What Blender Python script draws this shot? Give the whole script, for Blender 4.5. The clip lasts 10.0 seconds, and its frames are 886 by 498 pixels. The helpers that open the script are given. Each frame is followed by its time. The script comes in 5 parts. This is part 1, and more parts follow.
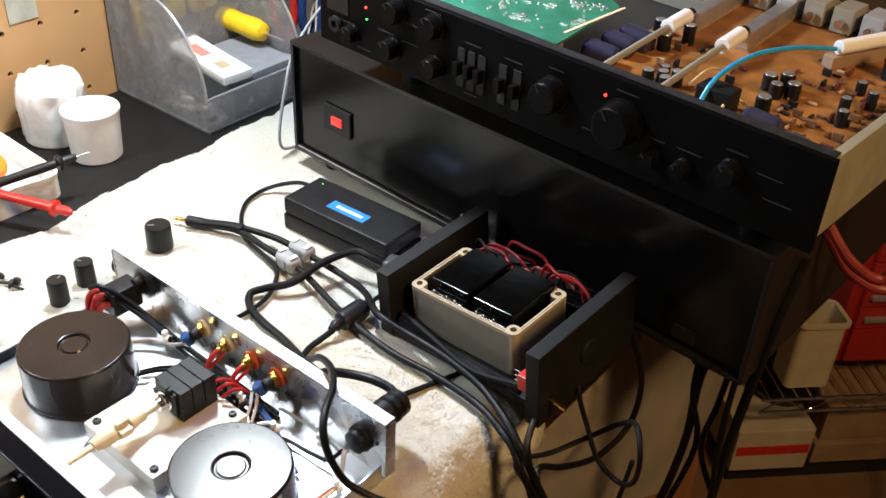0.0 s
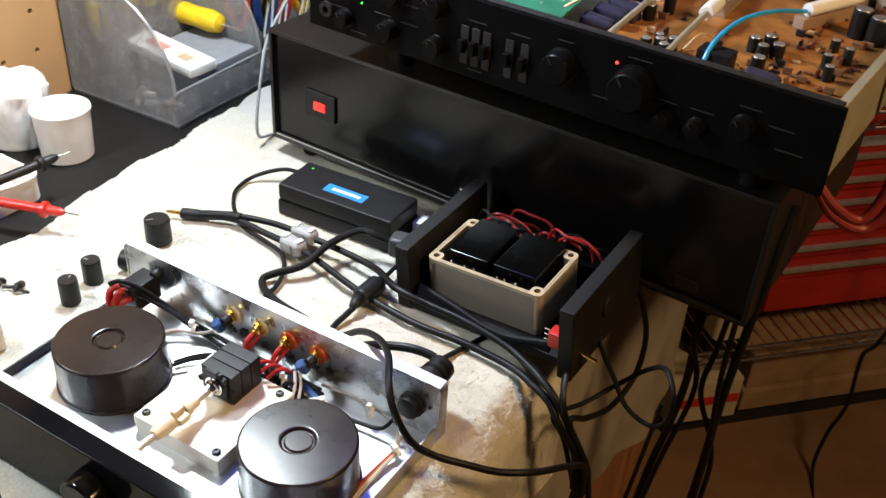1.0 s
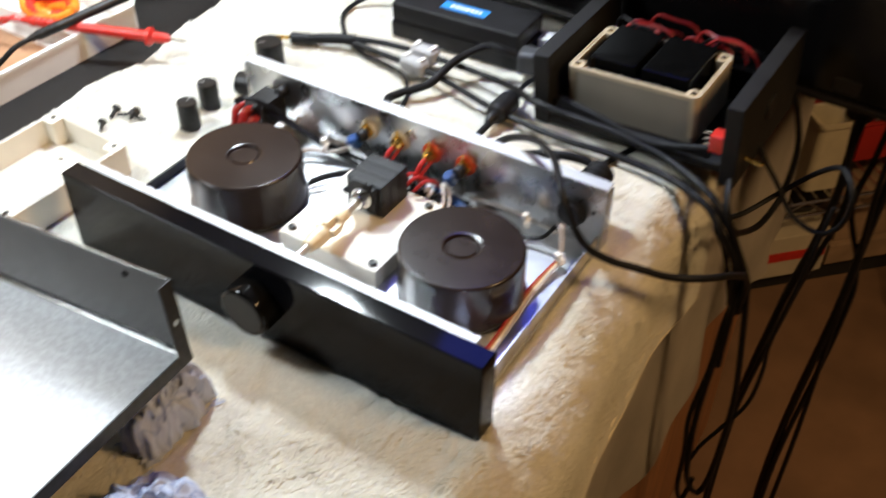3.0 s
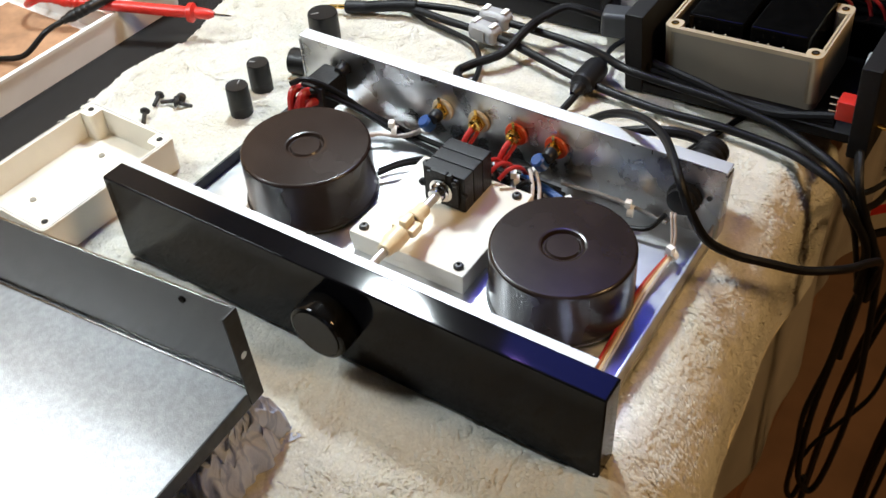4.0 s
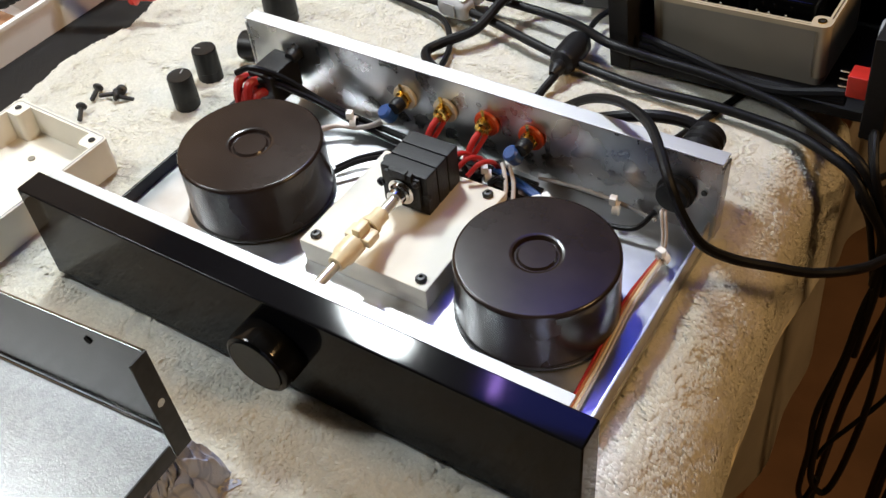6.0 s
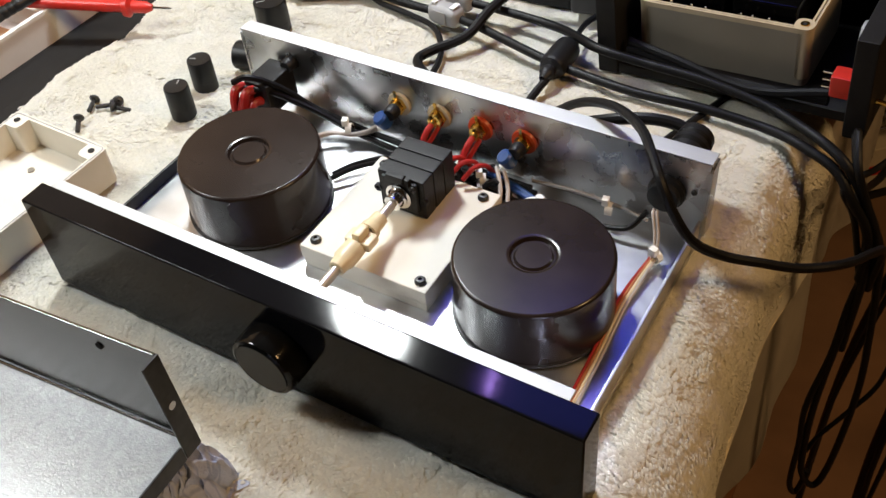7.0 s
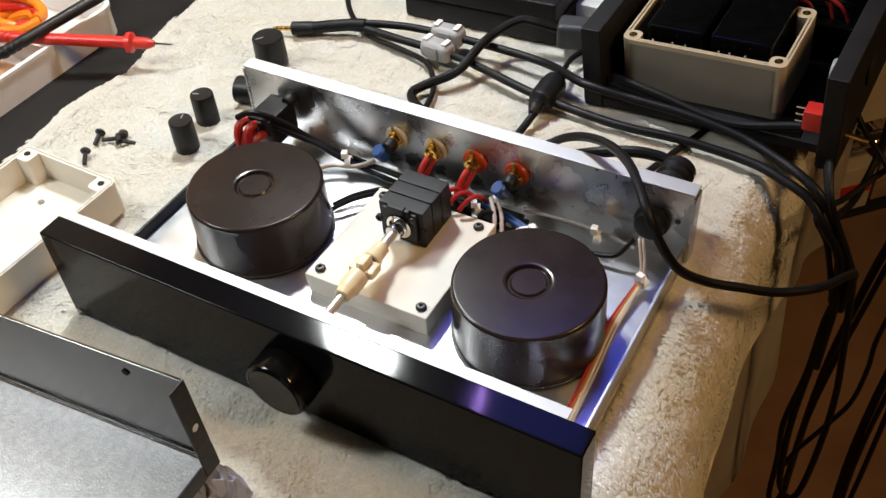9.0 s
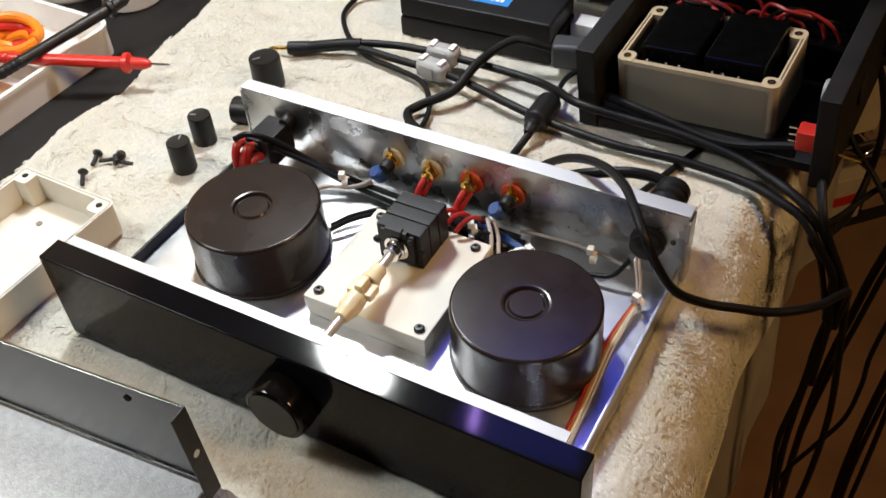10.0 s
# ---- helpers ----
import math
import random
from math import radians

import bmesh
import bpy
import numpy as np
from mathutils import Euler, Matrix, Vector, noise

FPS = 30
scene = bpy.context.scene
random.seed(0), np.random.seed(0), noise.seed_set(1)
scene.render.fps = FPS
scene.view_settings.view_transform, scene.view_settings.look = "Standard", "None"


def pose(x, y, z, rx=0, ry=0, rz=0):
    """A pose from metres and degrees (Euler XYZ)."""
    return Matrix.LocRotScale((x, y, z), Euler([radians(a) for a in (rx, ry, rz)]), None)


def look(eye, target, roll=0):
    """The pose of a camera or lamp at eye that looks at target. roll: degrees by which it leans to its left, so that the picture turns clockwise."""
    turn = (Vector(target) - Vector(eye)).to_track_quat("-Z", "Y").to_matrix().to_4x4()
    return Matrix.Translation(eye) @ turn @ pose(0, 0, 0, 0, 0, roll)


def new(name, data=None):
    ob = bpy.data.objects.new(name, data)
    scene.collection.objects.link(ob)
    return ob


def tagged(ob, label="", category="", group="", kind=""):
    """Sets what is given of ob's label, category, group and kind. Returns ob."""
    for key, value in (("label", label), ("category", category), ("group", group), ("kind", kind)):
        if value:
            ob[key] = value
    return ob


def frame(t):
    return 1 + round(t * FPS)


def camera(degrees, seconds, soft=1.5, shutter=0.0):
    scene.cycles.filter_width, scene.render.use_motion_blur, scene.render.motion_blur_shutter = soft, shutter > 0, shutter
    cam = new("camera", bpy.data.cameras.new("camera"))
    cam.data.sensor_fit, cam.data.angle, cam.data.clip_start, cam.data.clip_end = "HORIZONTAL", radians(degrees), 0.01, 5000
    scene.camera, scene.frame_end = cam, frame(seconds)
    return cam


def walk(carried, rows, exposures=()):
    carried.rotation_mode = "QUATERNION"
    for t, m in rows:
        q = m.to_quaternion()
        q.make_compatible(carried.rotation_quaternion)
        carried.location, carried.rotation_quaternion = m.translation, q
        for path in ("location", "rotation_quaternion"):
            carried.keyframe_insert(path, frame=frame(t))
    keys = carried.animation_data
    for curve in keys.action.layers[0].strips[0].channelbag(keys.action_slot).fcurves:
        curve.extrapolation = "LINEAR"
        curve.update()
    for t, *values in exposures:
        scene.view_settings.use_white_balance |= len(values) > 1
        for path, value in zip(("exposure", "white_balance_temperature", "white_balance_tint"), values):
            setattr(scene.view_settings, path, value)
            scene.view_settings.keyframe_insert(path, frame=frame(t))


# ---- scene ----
cam = camera(48.4, 10.0, soft=1.5, shutter=0.5)
PATH = [
    (0, (0.605, -0.175, 0.516), (-0.394, 1.14, -0.611), 2.9),
    (0.5, (0.574, -0.229, 0.521), (-0.329, 1.154, -0.607), 4.5),
    (1, (0.534, -0.264, 0.516), (-0.258, 1.181, -0.618), 3.6),
    (1.5, (0.526, -0.272, 0.529), (-0.212, 1.218, -0.584), 2.7),
    (2, (0.525, -0.287, 0.531), (-0.191, 1.242, -0.542), 1.4),
    (2.5, (0.5, -0.303, 0.485), (-0.184, 1.175, -0.677), 2.8),
    (3, (0.463, -0.305, 0.437), (-0.312, 0.993, -0.872), 0.6),
    (3.2, (0.439, -0.3, 0.426), (-0.324, 0.967, -0.92), 1.2),
    (4.3, (0.394, -0.235, 0.393), (-0.443, 0.954, -0.981), -5.2),
    (4.5, (0.391, -0.222, 0.384), (-0.447, 0.958, -0.997), -5.6),
    (5, (0.39, -0.197, 0.375), (-0.433, 0.961, -1.033), -6.3),
    (5.5, (0.387, -0.189, 0.373), (-0.43, 0.958, -1.047), -6.1),
    (7, (0.385, -0.201, 0.381), (-0.402, 0.972, -1.035), -6.1),
    (7.5, (0.385, -0.209, 0.387), (-0.388, 0.99, -1.015), -5.9),
    (8, (0.385, -0.213, 0.388), (-0.375, 1.004, -1.005), -5.4),
    (8.5, (0.384, -0.22, 0.398), (-0.373, 1.0, -0.995), -4.8),
    (9, (0.384, -0.221, 0.405), (-0.372, 1.001, -0.986), -5.0),
    (9.5, (0.382, -0.219, 0.404), (-0.367, 1.006, -0.989), -4.9),
    (10, (0.381, -0.22, 0.413), (-0.367, 1.02, -0.967), -4.8),
]
walk(cam, [(t, look(eye, target, roll)) for t, eye, target, roll in PATH],
     exposures=[(0, 0.43, 5900, 10), (2.2, 0.45, 5900, 10), (3.2, 0.46, 5850, 10), (4.3, 0.0, 5950, 9), (4.8, -0.14, 5950, 9), (5.6, -0.14, 6000, 10), (6.9, -0.12, 6250, 12), (10, -0.14, 6300, 12)])

# ---- light ----
world = bpy.data.worlds.new("room_air")
world.use_nodes = True
scene.world = world
bg = world.node_tree.nodes["Background"]
bg.inputs[0].default_value, bg.inputs[1].default_value = (1.0, 0.56, 0.25, 1), 0.020


def area(name, m, watts, colour, sx, sy, shape="ELLIPSE"):
    d = bpy.data.lights.new(name, "AREA")
    d.shape, d.size, d.size_y, d.energy, d.color = shape, sx, sy, watts, colour
    ob = new(name, d)
    ob.matrix_world = m
    return ob


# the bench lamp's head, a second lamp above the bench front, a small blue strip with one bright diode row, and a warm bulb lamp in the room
area("bench_lamp", look((-0.105, 0.365, 0.595), (0.11, 0.12, 0)), 5.9, (0.93, 0.97, 0.92), 0.085, 0.12)
area("end_lamp", look((-0.30, -0.11, 0.50), (0.06, -0.08, 0)), 3.2, (0.95, 0.985, 0.95), 0.14, 0.22)
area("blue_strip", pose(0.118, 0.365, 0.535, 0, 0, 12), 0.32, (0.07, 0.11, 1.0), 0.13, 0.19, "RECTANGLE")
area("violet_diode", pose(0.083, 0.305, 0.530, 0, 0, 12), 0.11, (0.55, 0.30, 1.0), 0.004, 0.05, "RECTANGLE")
area("room_lamp", look((1.32, 0.20, 1.10), (0.5, 0.6, -0.5)), 12.0, (1.0, 0.60, 0.24), 0.35, 0.35)

# ---- materials ----
MATS = {}


def mat(name, colour, rough=0.5, metal=0.0, vary=0.15, scale=60.0, bump=0.0, bscale=400.0, coat=0.0, sheen=0.0, second=None,
        rvary=0.15, emit=0.0, trans=0.0, stretch=(1, 1, 1), spec=0.5, island=0.0):
    """A surface with blotches at one size and grain at another."""
    if name in MATS:
        return MATS[name]
    m = bpy.data.materials.new(name)
    m.use_nodes = True
    nt = m.node_tree
    b = nt.nodes["Principled BSDF"]
    N, L = nt.nodes.new, nt.links.new
    co = N("ShaderNodeTexCoord")
    mp = N("ShaderNodeMapping")
    mp.inputs["Scale"].default_value = stretch
    L(co.outputs["Object"], mp.inputs["Vector"])
    n1 = N("ShaderNodeTexNoise")
    n1.inputs["Scale"].default_value, n1.inputs["Detail"].default_value = scale, 6
    L(mp.outputs[0], n1.inputs["Vector"])
    mix = N("ShaderNodeMix")
    mix.data_type = "RGBA"
    c2 = second if second else tuple(c * (1 - vary) for c in colour)
    c1 = colour if second else tuple(min(1, c * (1 + vary * 0.6)) for c in colour)
    mix.inputs[6].default_value, mix.inputs[7].default_value = (*c2, 1), (*c1, 1)
    ramp = N("ShaderNodeMapRange")
    ramp.inputs[1].default_value, ramp.inputs[2].default_value = 0.32, 0.68
    L(n1.outputs["Fac"], ramp.inputs[0])
    L(ramp.outputs[0], mix.inputs[0])
    out = mix.outputs[2]
    if island:
        g = N("ShaderNodeNewGeometry")
        hsv = N("ShaderNodeHueSaturation")
        mr = N("ShaderNodeMapRange")
        mr.inputs[3].default_value, mr.inputs[4].default_value = 1 - island, 1 + island
        L(g.outputs["Random Per Island"], mr.inputs[0])
        L(mr.outputs[0], hsv.inputs["Value"])
        L(out, hsv.inputs["Color"])
        out = hsv.outputs[0]
    L(out, b.inputs["Base Color"])
    n2 = N("ShaderNodeTexNoise")
    n2.inputs["Scale"].default_value, n2.inputs["Detail"].default_value = bscale, 4
    L(mp.outputs[0], n2.inputs["Vector"])
    r = N("ShaderNodeMapRange")
    r.inputs[3].default_value, r.inputs[4].default_value = max(0.02, rough * (1 - rvary)), min(1, rough * (1 + rvary))
    L(n1.outputs["Fac"], r.inputs[0])
    L(r.outputs[0], b.inputs["Roughness"])
    if bump:
        bp = N("ShaderNodeBump")
        bp.inputs["Strength"].default_value, bp.inputs["Distance"].default_value = bump, 0.001
        L(n2.outputs["Fac"], bp.inputs["Height"])
        L(bp.outputs[0], b.inputs["Normal"])
    b.inputs["Metallic"].default_value = metal
    b.inputs["Coat Weight"].default_value = coat
    b.inputs["Coat Roughness"].default_value = 0.05
    b.inputs["Specular IOR Level"].default_value = spec
    if sheen:
        b.inputs["Sheen Weight"].default_value = sheen
        b.inputs["Sheen Roughness"].default_value = 0.4
    if trans:
        b.inputs["Transmission Weight"].default_value = trans
    if emit:
        b.inputs["Emission Color"].default_value = (*colour, 1)
        b.inputs["Emission Strength"].default_value = emit
    MATS[name] = m
    return m


TERRY = mat("terry_cotton", (0.84, 0.835, 0.79), 0.95, vary=0.08, scale=16, sheen=0.2, island=0.12, second=(0.80, 0.77, 0.68))
TERRYBASE = mat("terry_ground", (0.84, 0.83, 0.78), 0.95, vary=0.08, scale=40, bump=0.8, bscale=420)
for m in (TERRY, TERRYBASE):      # cotton loops let some light through
    tn = m.node_tree.nodes
    tl = tn.new("ShaderNodeBsdfTranslucent")
    tl.inputs[0].default_value = (0.80, 0.76, 0.64, 1)
    ms = tn.new("ShaderNodeMixShader")
    ms.inputs[0].default_value = 0.48
    m.node_tree.links.new(tn["Principled BSDF"].outputs[0], ms.inputs[1])
    m.node_tree.links.new(tl.outputs[0], ms.inputs[2])
    m.node_tree.links.new(ms.outputs[0], tn["Material Output"].inputs["Surface"])
HEM = mat("towel_band", (0.66, 0.58, 0.42), 0.9, vary=0.12, scale=50, bump=0.5, bscale=900, stretch=(1, 1, 3))
SHEET = mat("beige_sheet", (0.48, 0.43, 0.36), 0.85, vary=0.16, scale=14, bump=0.3, bscale=1500)
BLACKTOP = mat("black_bench_top", (0.007, 0.006, 0.0055), 0.55, spec=0.3, vary=0.4, scale=20, bump=0.5, bscale=160, stretch=(8, 0.6, 1))
WOOD = mat("orange_wood", (0.30, 0.13, 0.05), 0.5, vary=0.35, scale=8, bump=0.3, bscale=120, stretch=(6, 6, 0.6))
STEEL = mat("zinc_steel", (0.58, 0.59, 0.60), 0.28, 1.0, vary=0.10, scale=70, bump=0.10, bscale=220, rvary=0.3)
FLOORSTEEL = mat("floor_zinc", (0.72, 0.73, 0.74), 0.36, 1.0, vary=0.08, scale=70, bump=0.10, bscale=220, rvary=0.25)
# the cover's steel, darkened for the flanges' shade and dark reflections
STEELM = mat("shaded_flange_steel", (0.17, 0.168, 0.162), 0.17, 1.0, vary=0.10, scale=30, bump=0.10, bscale=900, rvary=0.3)
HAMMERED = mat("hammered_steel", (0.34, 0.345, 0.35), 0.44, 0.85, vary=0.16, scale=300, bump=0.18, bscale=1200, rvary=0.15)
SHAFT = mat("turned_steel", (0.80, 0.77, 0.70), 0.34, 0.85, vary=0.08, scale=90)
BRUSHED = mat("brushed_aluminium", (0.52, 0.52, 0.52), 0.58, 1.0, vary=0.05, scale=50, bump=0.1, bscale=900, stretch=(0.2, 4, 1))
# own black on screws and rails; painted shade on cover end and left lip
DARKSTEEL = mat("black_and_shaded_steel", (0.05, 0.05, 0.05), 0.45, 0.6, vary=0.3, scale=200)
PIANO = mat("black_gloss_acrylic", (0.005, 0.005, 0.006), 0.075, vary=0.3, scale=12, rvary=0.4, spec=0.115)
CAN = mat("black_lacquered_steel", (0.020, 0.0135, 0.011), 0.22, vary=0.25, scale=40, bump=0.03, bscale=60, spec=0.33, rvary=0.15)
KNOBM = mat("matt_black_knob", (0.006, 0.006, 0.006), 0.40, vary=0.2, scale=300, bump=0.1, bscale=900, spec=0.35)
KNOBG = mat("gloss_black_knob", (0.004, 0.004, 0.004), 0.10, vary=0.2, scale=90, spec=0.22)
RUBBER = mat("black_cable_sheath", (0.006, 0.006, 0.0065), 0.42, vary=0.25, scale=90, bump=0.15, bscale=700, spec=0.20)
PLASTIC = mat("black_moulded_plastic", (0.010, 0.010, 0.011), 0.42, vary=0.2, scale=60, bump=0.25, bscale=1200, spec=0.24)
DARKBOARD = mat("charcoal_painted_board", (0.006, 0.0055, 0.0055), 0.6, vary=0.2, scale=50, bump=0.25, bscale=700, spec=0.3)
IVORYBOX = mat("ivory_abs", (0.68, 0.64, 0.55), 0.5, vary=0.05, scale=40, bump=0.15, bscale=1500)
GREYBOX = mat("warm_grey_abs", (0.21, 0.19, 0.155), 0.5, vary=0.07, scale=30, bump=0.15, bscale=1500)
NYLON = mat("ivory_nylon", (0.72, 0.60, 0.38), 0.38, vary=0.12, scale=120)
WHITEPL = mat("white_plastic", (0.80, 0.79, 0.76), 0.35, vary=0.06, scale=30)
MILKY = mat("milky_plastic", (0.78, 0.77, 0.73), 0.35, vary=0.08, scale=60)
FILM = mat("crinkled_film", (0.72, 0.71, 0.68), 0.22, vary=0.12, scale=70, bump=0.6, bscale=120)
CHROME = mat("chrome", (0.72, 0.72, 0.72), 0.12, 1.0, vary=0.1, scale=50)
GOLD = mat("gold_plate", (0.85, 0.55, 0.14), 0.20, 1.0, vary=0.12, scale=200)
REDPL = mat("red_plastic", (0.55, 0.025, 0.015), 0.35, vary=0.2, scale=90)
REDWIRE = mat("red_wire", (0.36, 0.014, 0.012), 0.42, vary=0.2, scale=90)
ORWASH = mat("red_orange_washer", (0.62, 0.07, 0.012), 0.35, vary=0.2, scale=90)
CLEARW = mat("natural_washer", (0.62, 0.52, 0.36), 0.35, vary=0.15, scale=90)
BLUEPL = mat("blue_wire", (0.012, 0.055, 0.20), 0.4, vary=0.2, scale=90)
BLUEBRIGHT = mat("bright_blue_wire", (0.03, 0.30, 0.62), 0.4, vary=0.15, scale=90)
WHITEWIRE = mat("pinkish_white_wire", (0.46, 0.40, 0.36), 0.45, vary=0.15, scale=90)
BROWNWIRE = mat("brown_orange_wire", (0.42, 0.14, 0.04), 0.42, vary=0.2, scale=90)
YELLOW = mat("yellow_handle", (0.80, 0.55, 0.01), 0.35, vary=0.1, scale=50)
ORANGE = mat("orange_lead", (0.75, 0.22, 0.01), 0.4, vary=0.15, scale=60)
GREYPL = mat("grey_plastic", (0.30, 0.30, 0.30), 0.45, vary=0.1, scale=90)
GREYMESH = mat("grey_smoked_plastic", (0.20, 0.20, 0.20), 0.38, 0.3, vary=0.2, scale=60, bump=0.5, bscale=600)
SMOKED = mat("smoked_translucent_plastic", (0.30, 0.30, 0.30), 0.35, vary=0.2, scale=60, bump=0.4, bscale=700)
SMOKED.node_tree.nodes["Principled BSDF"].inputs["Alpha"].default_value = 0.48
FOAM = mat("grey_foam", (0.26, 0.27, 0.29), 0.9, vary=0.1, scale=80, bump=0.4, bscale=700)
PAPER = mat("white_paper", (0.76, 0.74, 0.70), 0.7, vary=0.08, scale=50)
PEG = mat("tan_pegboard", (0.50, 0.30, 0.13), 0.6, vary=0.12, scale=10, bump=0.2, bscale=500)
# near-black that paints the shade inside holes, slots and gaps
SHADEDARK = mat("hole_and_gap_shade", (0.01, 0.008, 0.006), 0.9)
PCBG = mat("green_board", (0.035, 0.165, 0.095), 0.35, vary=0.25, scale=60, bump=0.3, bscale=350)
PCBO = mat("brown_phenolic_board", (0.29, 0.120, 0.026), 0.45, vary=0.45, scale=45, bump=0.3, bscale=300)
SOLDER = mat("solder", (0.75, 0.74, 0.68), 0.25, 0.7)
CREAM = mat("cream_steel", (0.25, 0.23, 0.17), 0.5, vary=0.12, scale=40)
AMPSHELL = mat("satin_black_case", (0.009, 0.0085, 0.0085), 0.35, vary=0.2, scale=40, bump=0.15, bscale=900)
AMPFACE = mat("gloss_black_panel", (0.005, 0.0045, 0.0045), 0.20, vary=0.25, scale=15, spec=0.3)
PREFACE = mat("black_front_panel", (0.003, 0.003, 0.003), 0.42, vary=0.2, scale=30, bump=0.1, bscale=900, spec=0.05)
# darker, duller copy of the knob black: the preamp front's shadow in the colour
PREKNOB = mat("shadowed_black_knob", (0.003, 0.003, 0.003), 0.36, vary=0.3, scale=300, bump=0.1, bscale=900, spec=0.08)
PRINT = mat("grey_printing", (0.016, 0.016, 0.015), 0.6)
LABELBLUE = mat("blue_label", (0.03, 0.20, 0.55), 0.4, vary=0.1, scale=80)
CHESTRED = mat("red_enamel", (0.36, 0.018, 0.012), 0.35, vary=0.2, scale=12, rvary=0.2)
ALU = mat("aluminium_trim", (0.62, 0.60, 0.57), 0.35, 0.8, vary=0.15, scale=60)
CARPET = mat("brown_floor", (0.21, 0.118, 0.066), 0.8, vary=0.3, scale=6, bump=0.4, bscale=300)
WALLP = mat("wall_paint", (0.30, 0.25, 0.19), 0.85, vary=0.08, scale=3)
CARTON = mat("brown_carton", (0.30, 0.20, 0.125), 0.75, vary=0.25, scale=20, bump=0.2, bscale=300)
BOXWHITE = mat("cream_carton", (0.50, 0.44, 0.34), 0.7, vary=0.12, scale=20)
REDLED = mat("red_glow", (1.0, 0.05, 0.03), 0.4, emit=1.6)
GREENLED = mat("green_glow", (0.1, 1.0, 0.1), 0.4, emit=1.0)
REDROCKER = mat("lit_red_rocker", (0.8, 0.03, 0.02), 0.3, emit=0.55)

# checked cotton: pale ground with crossing blue lines
CHECK = mat("checked_cotton", (0.42, 0.46, 0.58), 0.9, vary=0.10, scale=40, bump=0.5, bscale=900)
nt = CHECK.node_tree
cpos = nt.nodes.new("ShaderNodeTexCoord")
prev = nt.nodes["Principled BSDF"].inputs["Base Color"].links[0].from_socket
for axis in ("X", "Y"):
    wv = nt.nodes.new("ShaderNodeTexWave")
    wv.bands_direction, wv.wave_type = axis, "BANDS"
    wv.inputs["Scale"].default_value, wv.inputs["Distortion"].default_value = 48.0, 9.0
    nt.links.new(cpos.outputs["Object"], wv.inputs["Vector"])
    st = nt.nodes.new("ShaderNodeMapRange")
    st.inputs[1].default_value, st.inputs[2].default_value, st.inputs[4].default_value = 0.72, 0.99, 0.45
    nt.links.new(wv.outputs["Fac"], st.inputs[0])
    mx = nt.nodes.new("ShaderNodeMix")
    mx.data_type = "RGBA"
    mx.inputs[7].default_value = (0.16, 0.20, 0.36, 1)
    nt.links.new(st.outputs[0], mx.inputs[0])
    nt.links.new(prev, mx.inputs[6])
    prev = mx.outputs[2]
nt.links.new(prev, nt.nodes["Principled BSDF"].inputs["Base Color"])

# ---- shaping helpers ----


def weigh(me, angle):
    """Lets large faces keep their own normal, so that flat sides stay flat up to their rounded edges."""
    around = [[] for v in me.vertices]
    for p in me.polygons:
        w = (p.normal, p.area)
        for v in p.vertices:
            around[v].append(w)
    limit = math.cos(angle)
    out = []
    for p in me.polygons:
        n = p.normal
        for v in p.vertices:
            total = Vector()
            for q, a in around[v]:
                if q.dot(n) >= limit:
                    total += q * a
            out.append(total.normalized() if total.length > 0 else n.copy())
    me.normals_split_custom_set(out)


def part(name, bm, material, parent=None, label="", smooth=0.6):
    """Links a bmesh as one mesh object, under a thing or a part where one is given."""
    me = bpy.data.meshes.new(name)
    bmesh.ops.recalc_face_normals(bm, faces=bm.faces)
    bm.to_mesh(me)
    bm.free()
    me.materials.append(material)
    if smooth:
        me.shade_smooth()
        me.set_sharp_from_angle(angle=smooth)
        if len(me.polygons) < 1500:
            weigh(me, smooth)
    ob = new(name, me)
    ob.parent = parent
    if label:
        ob["label"] = label
    return ob


def thing(name, m, label, category, group="", kind=""):
    return tagged(new_at(name, m), label, category, group, kind)


def new_at(name, m):
    ob = new(name)
    ob.matrix_world = m
    ob.empty_display_size = 0.02
    return ob


def top(ob, label, category, group="", kind=""):
    return tagged(ob, label, category, group, kind)


def box(x0, x1, y0, y1, z0, z1, bevel=0.0, seg=2, m=None, bm=None):
    out = bm or bmesh.new()
    tmp = bmesh.new()
    bmesh.ops.create_cube(tmp, size=1.0)
    for v in tmp.verts:
        v.co = Vector(((x0 + x1) / 2 + v.co.x * (x1 - x0), (y0 + y1) / 2 + v.co.y * (y1 - y0), (z0 + z1) / 2 + v.co.z * (z1 - z0)))
    if bevel:
        bmesh.ops.bevel(tmp, geom=tmp.edges[:], offset=bevel, segments=seg, affect="EDGES", profile=0.5)
    if m is not None:
        bmesh.ops.transform(tmp, matrix=m, verts=tmp.verts)
    return join(out, tmp)


def join(out, tmp):
    me = bpy.data.meshes.new("tmp")
    tmp.to_mesh(me)
    tmp.free()
    out.from_mesh(me)
    bpy.data.meshes.remove(me)
    return out


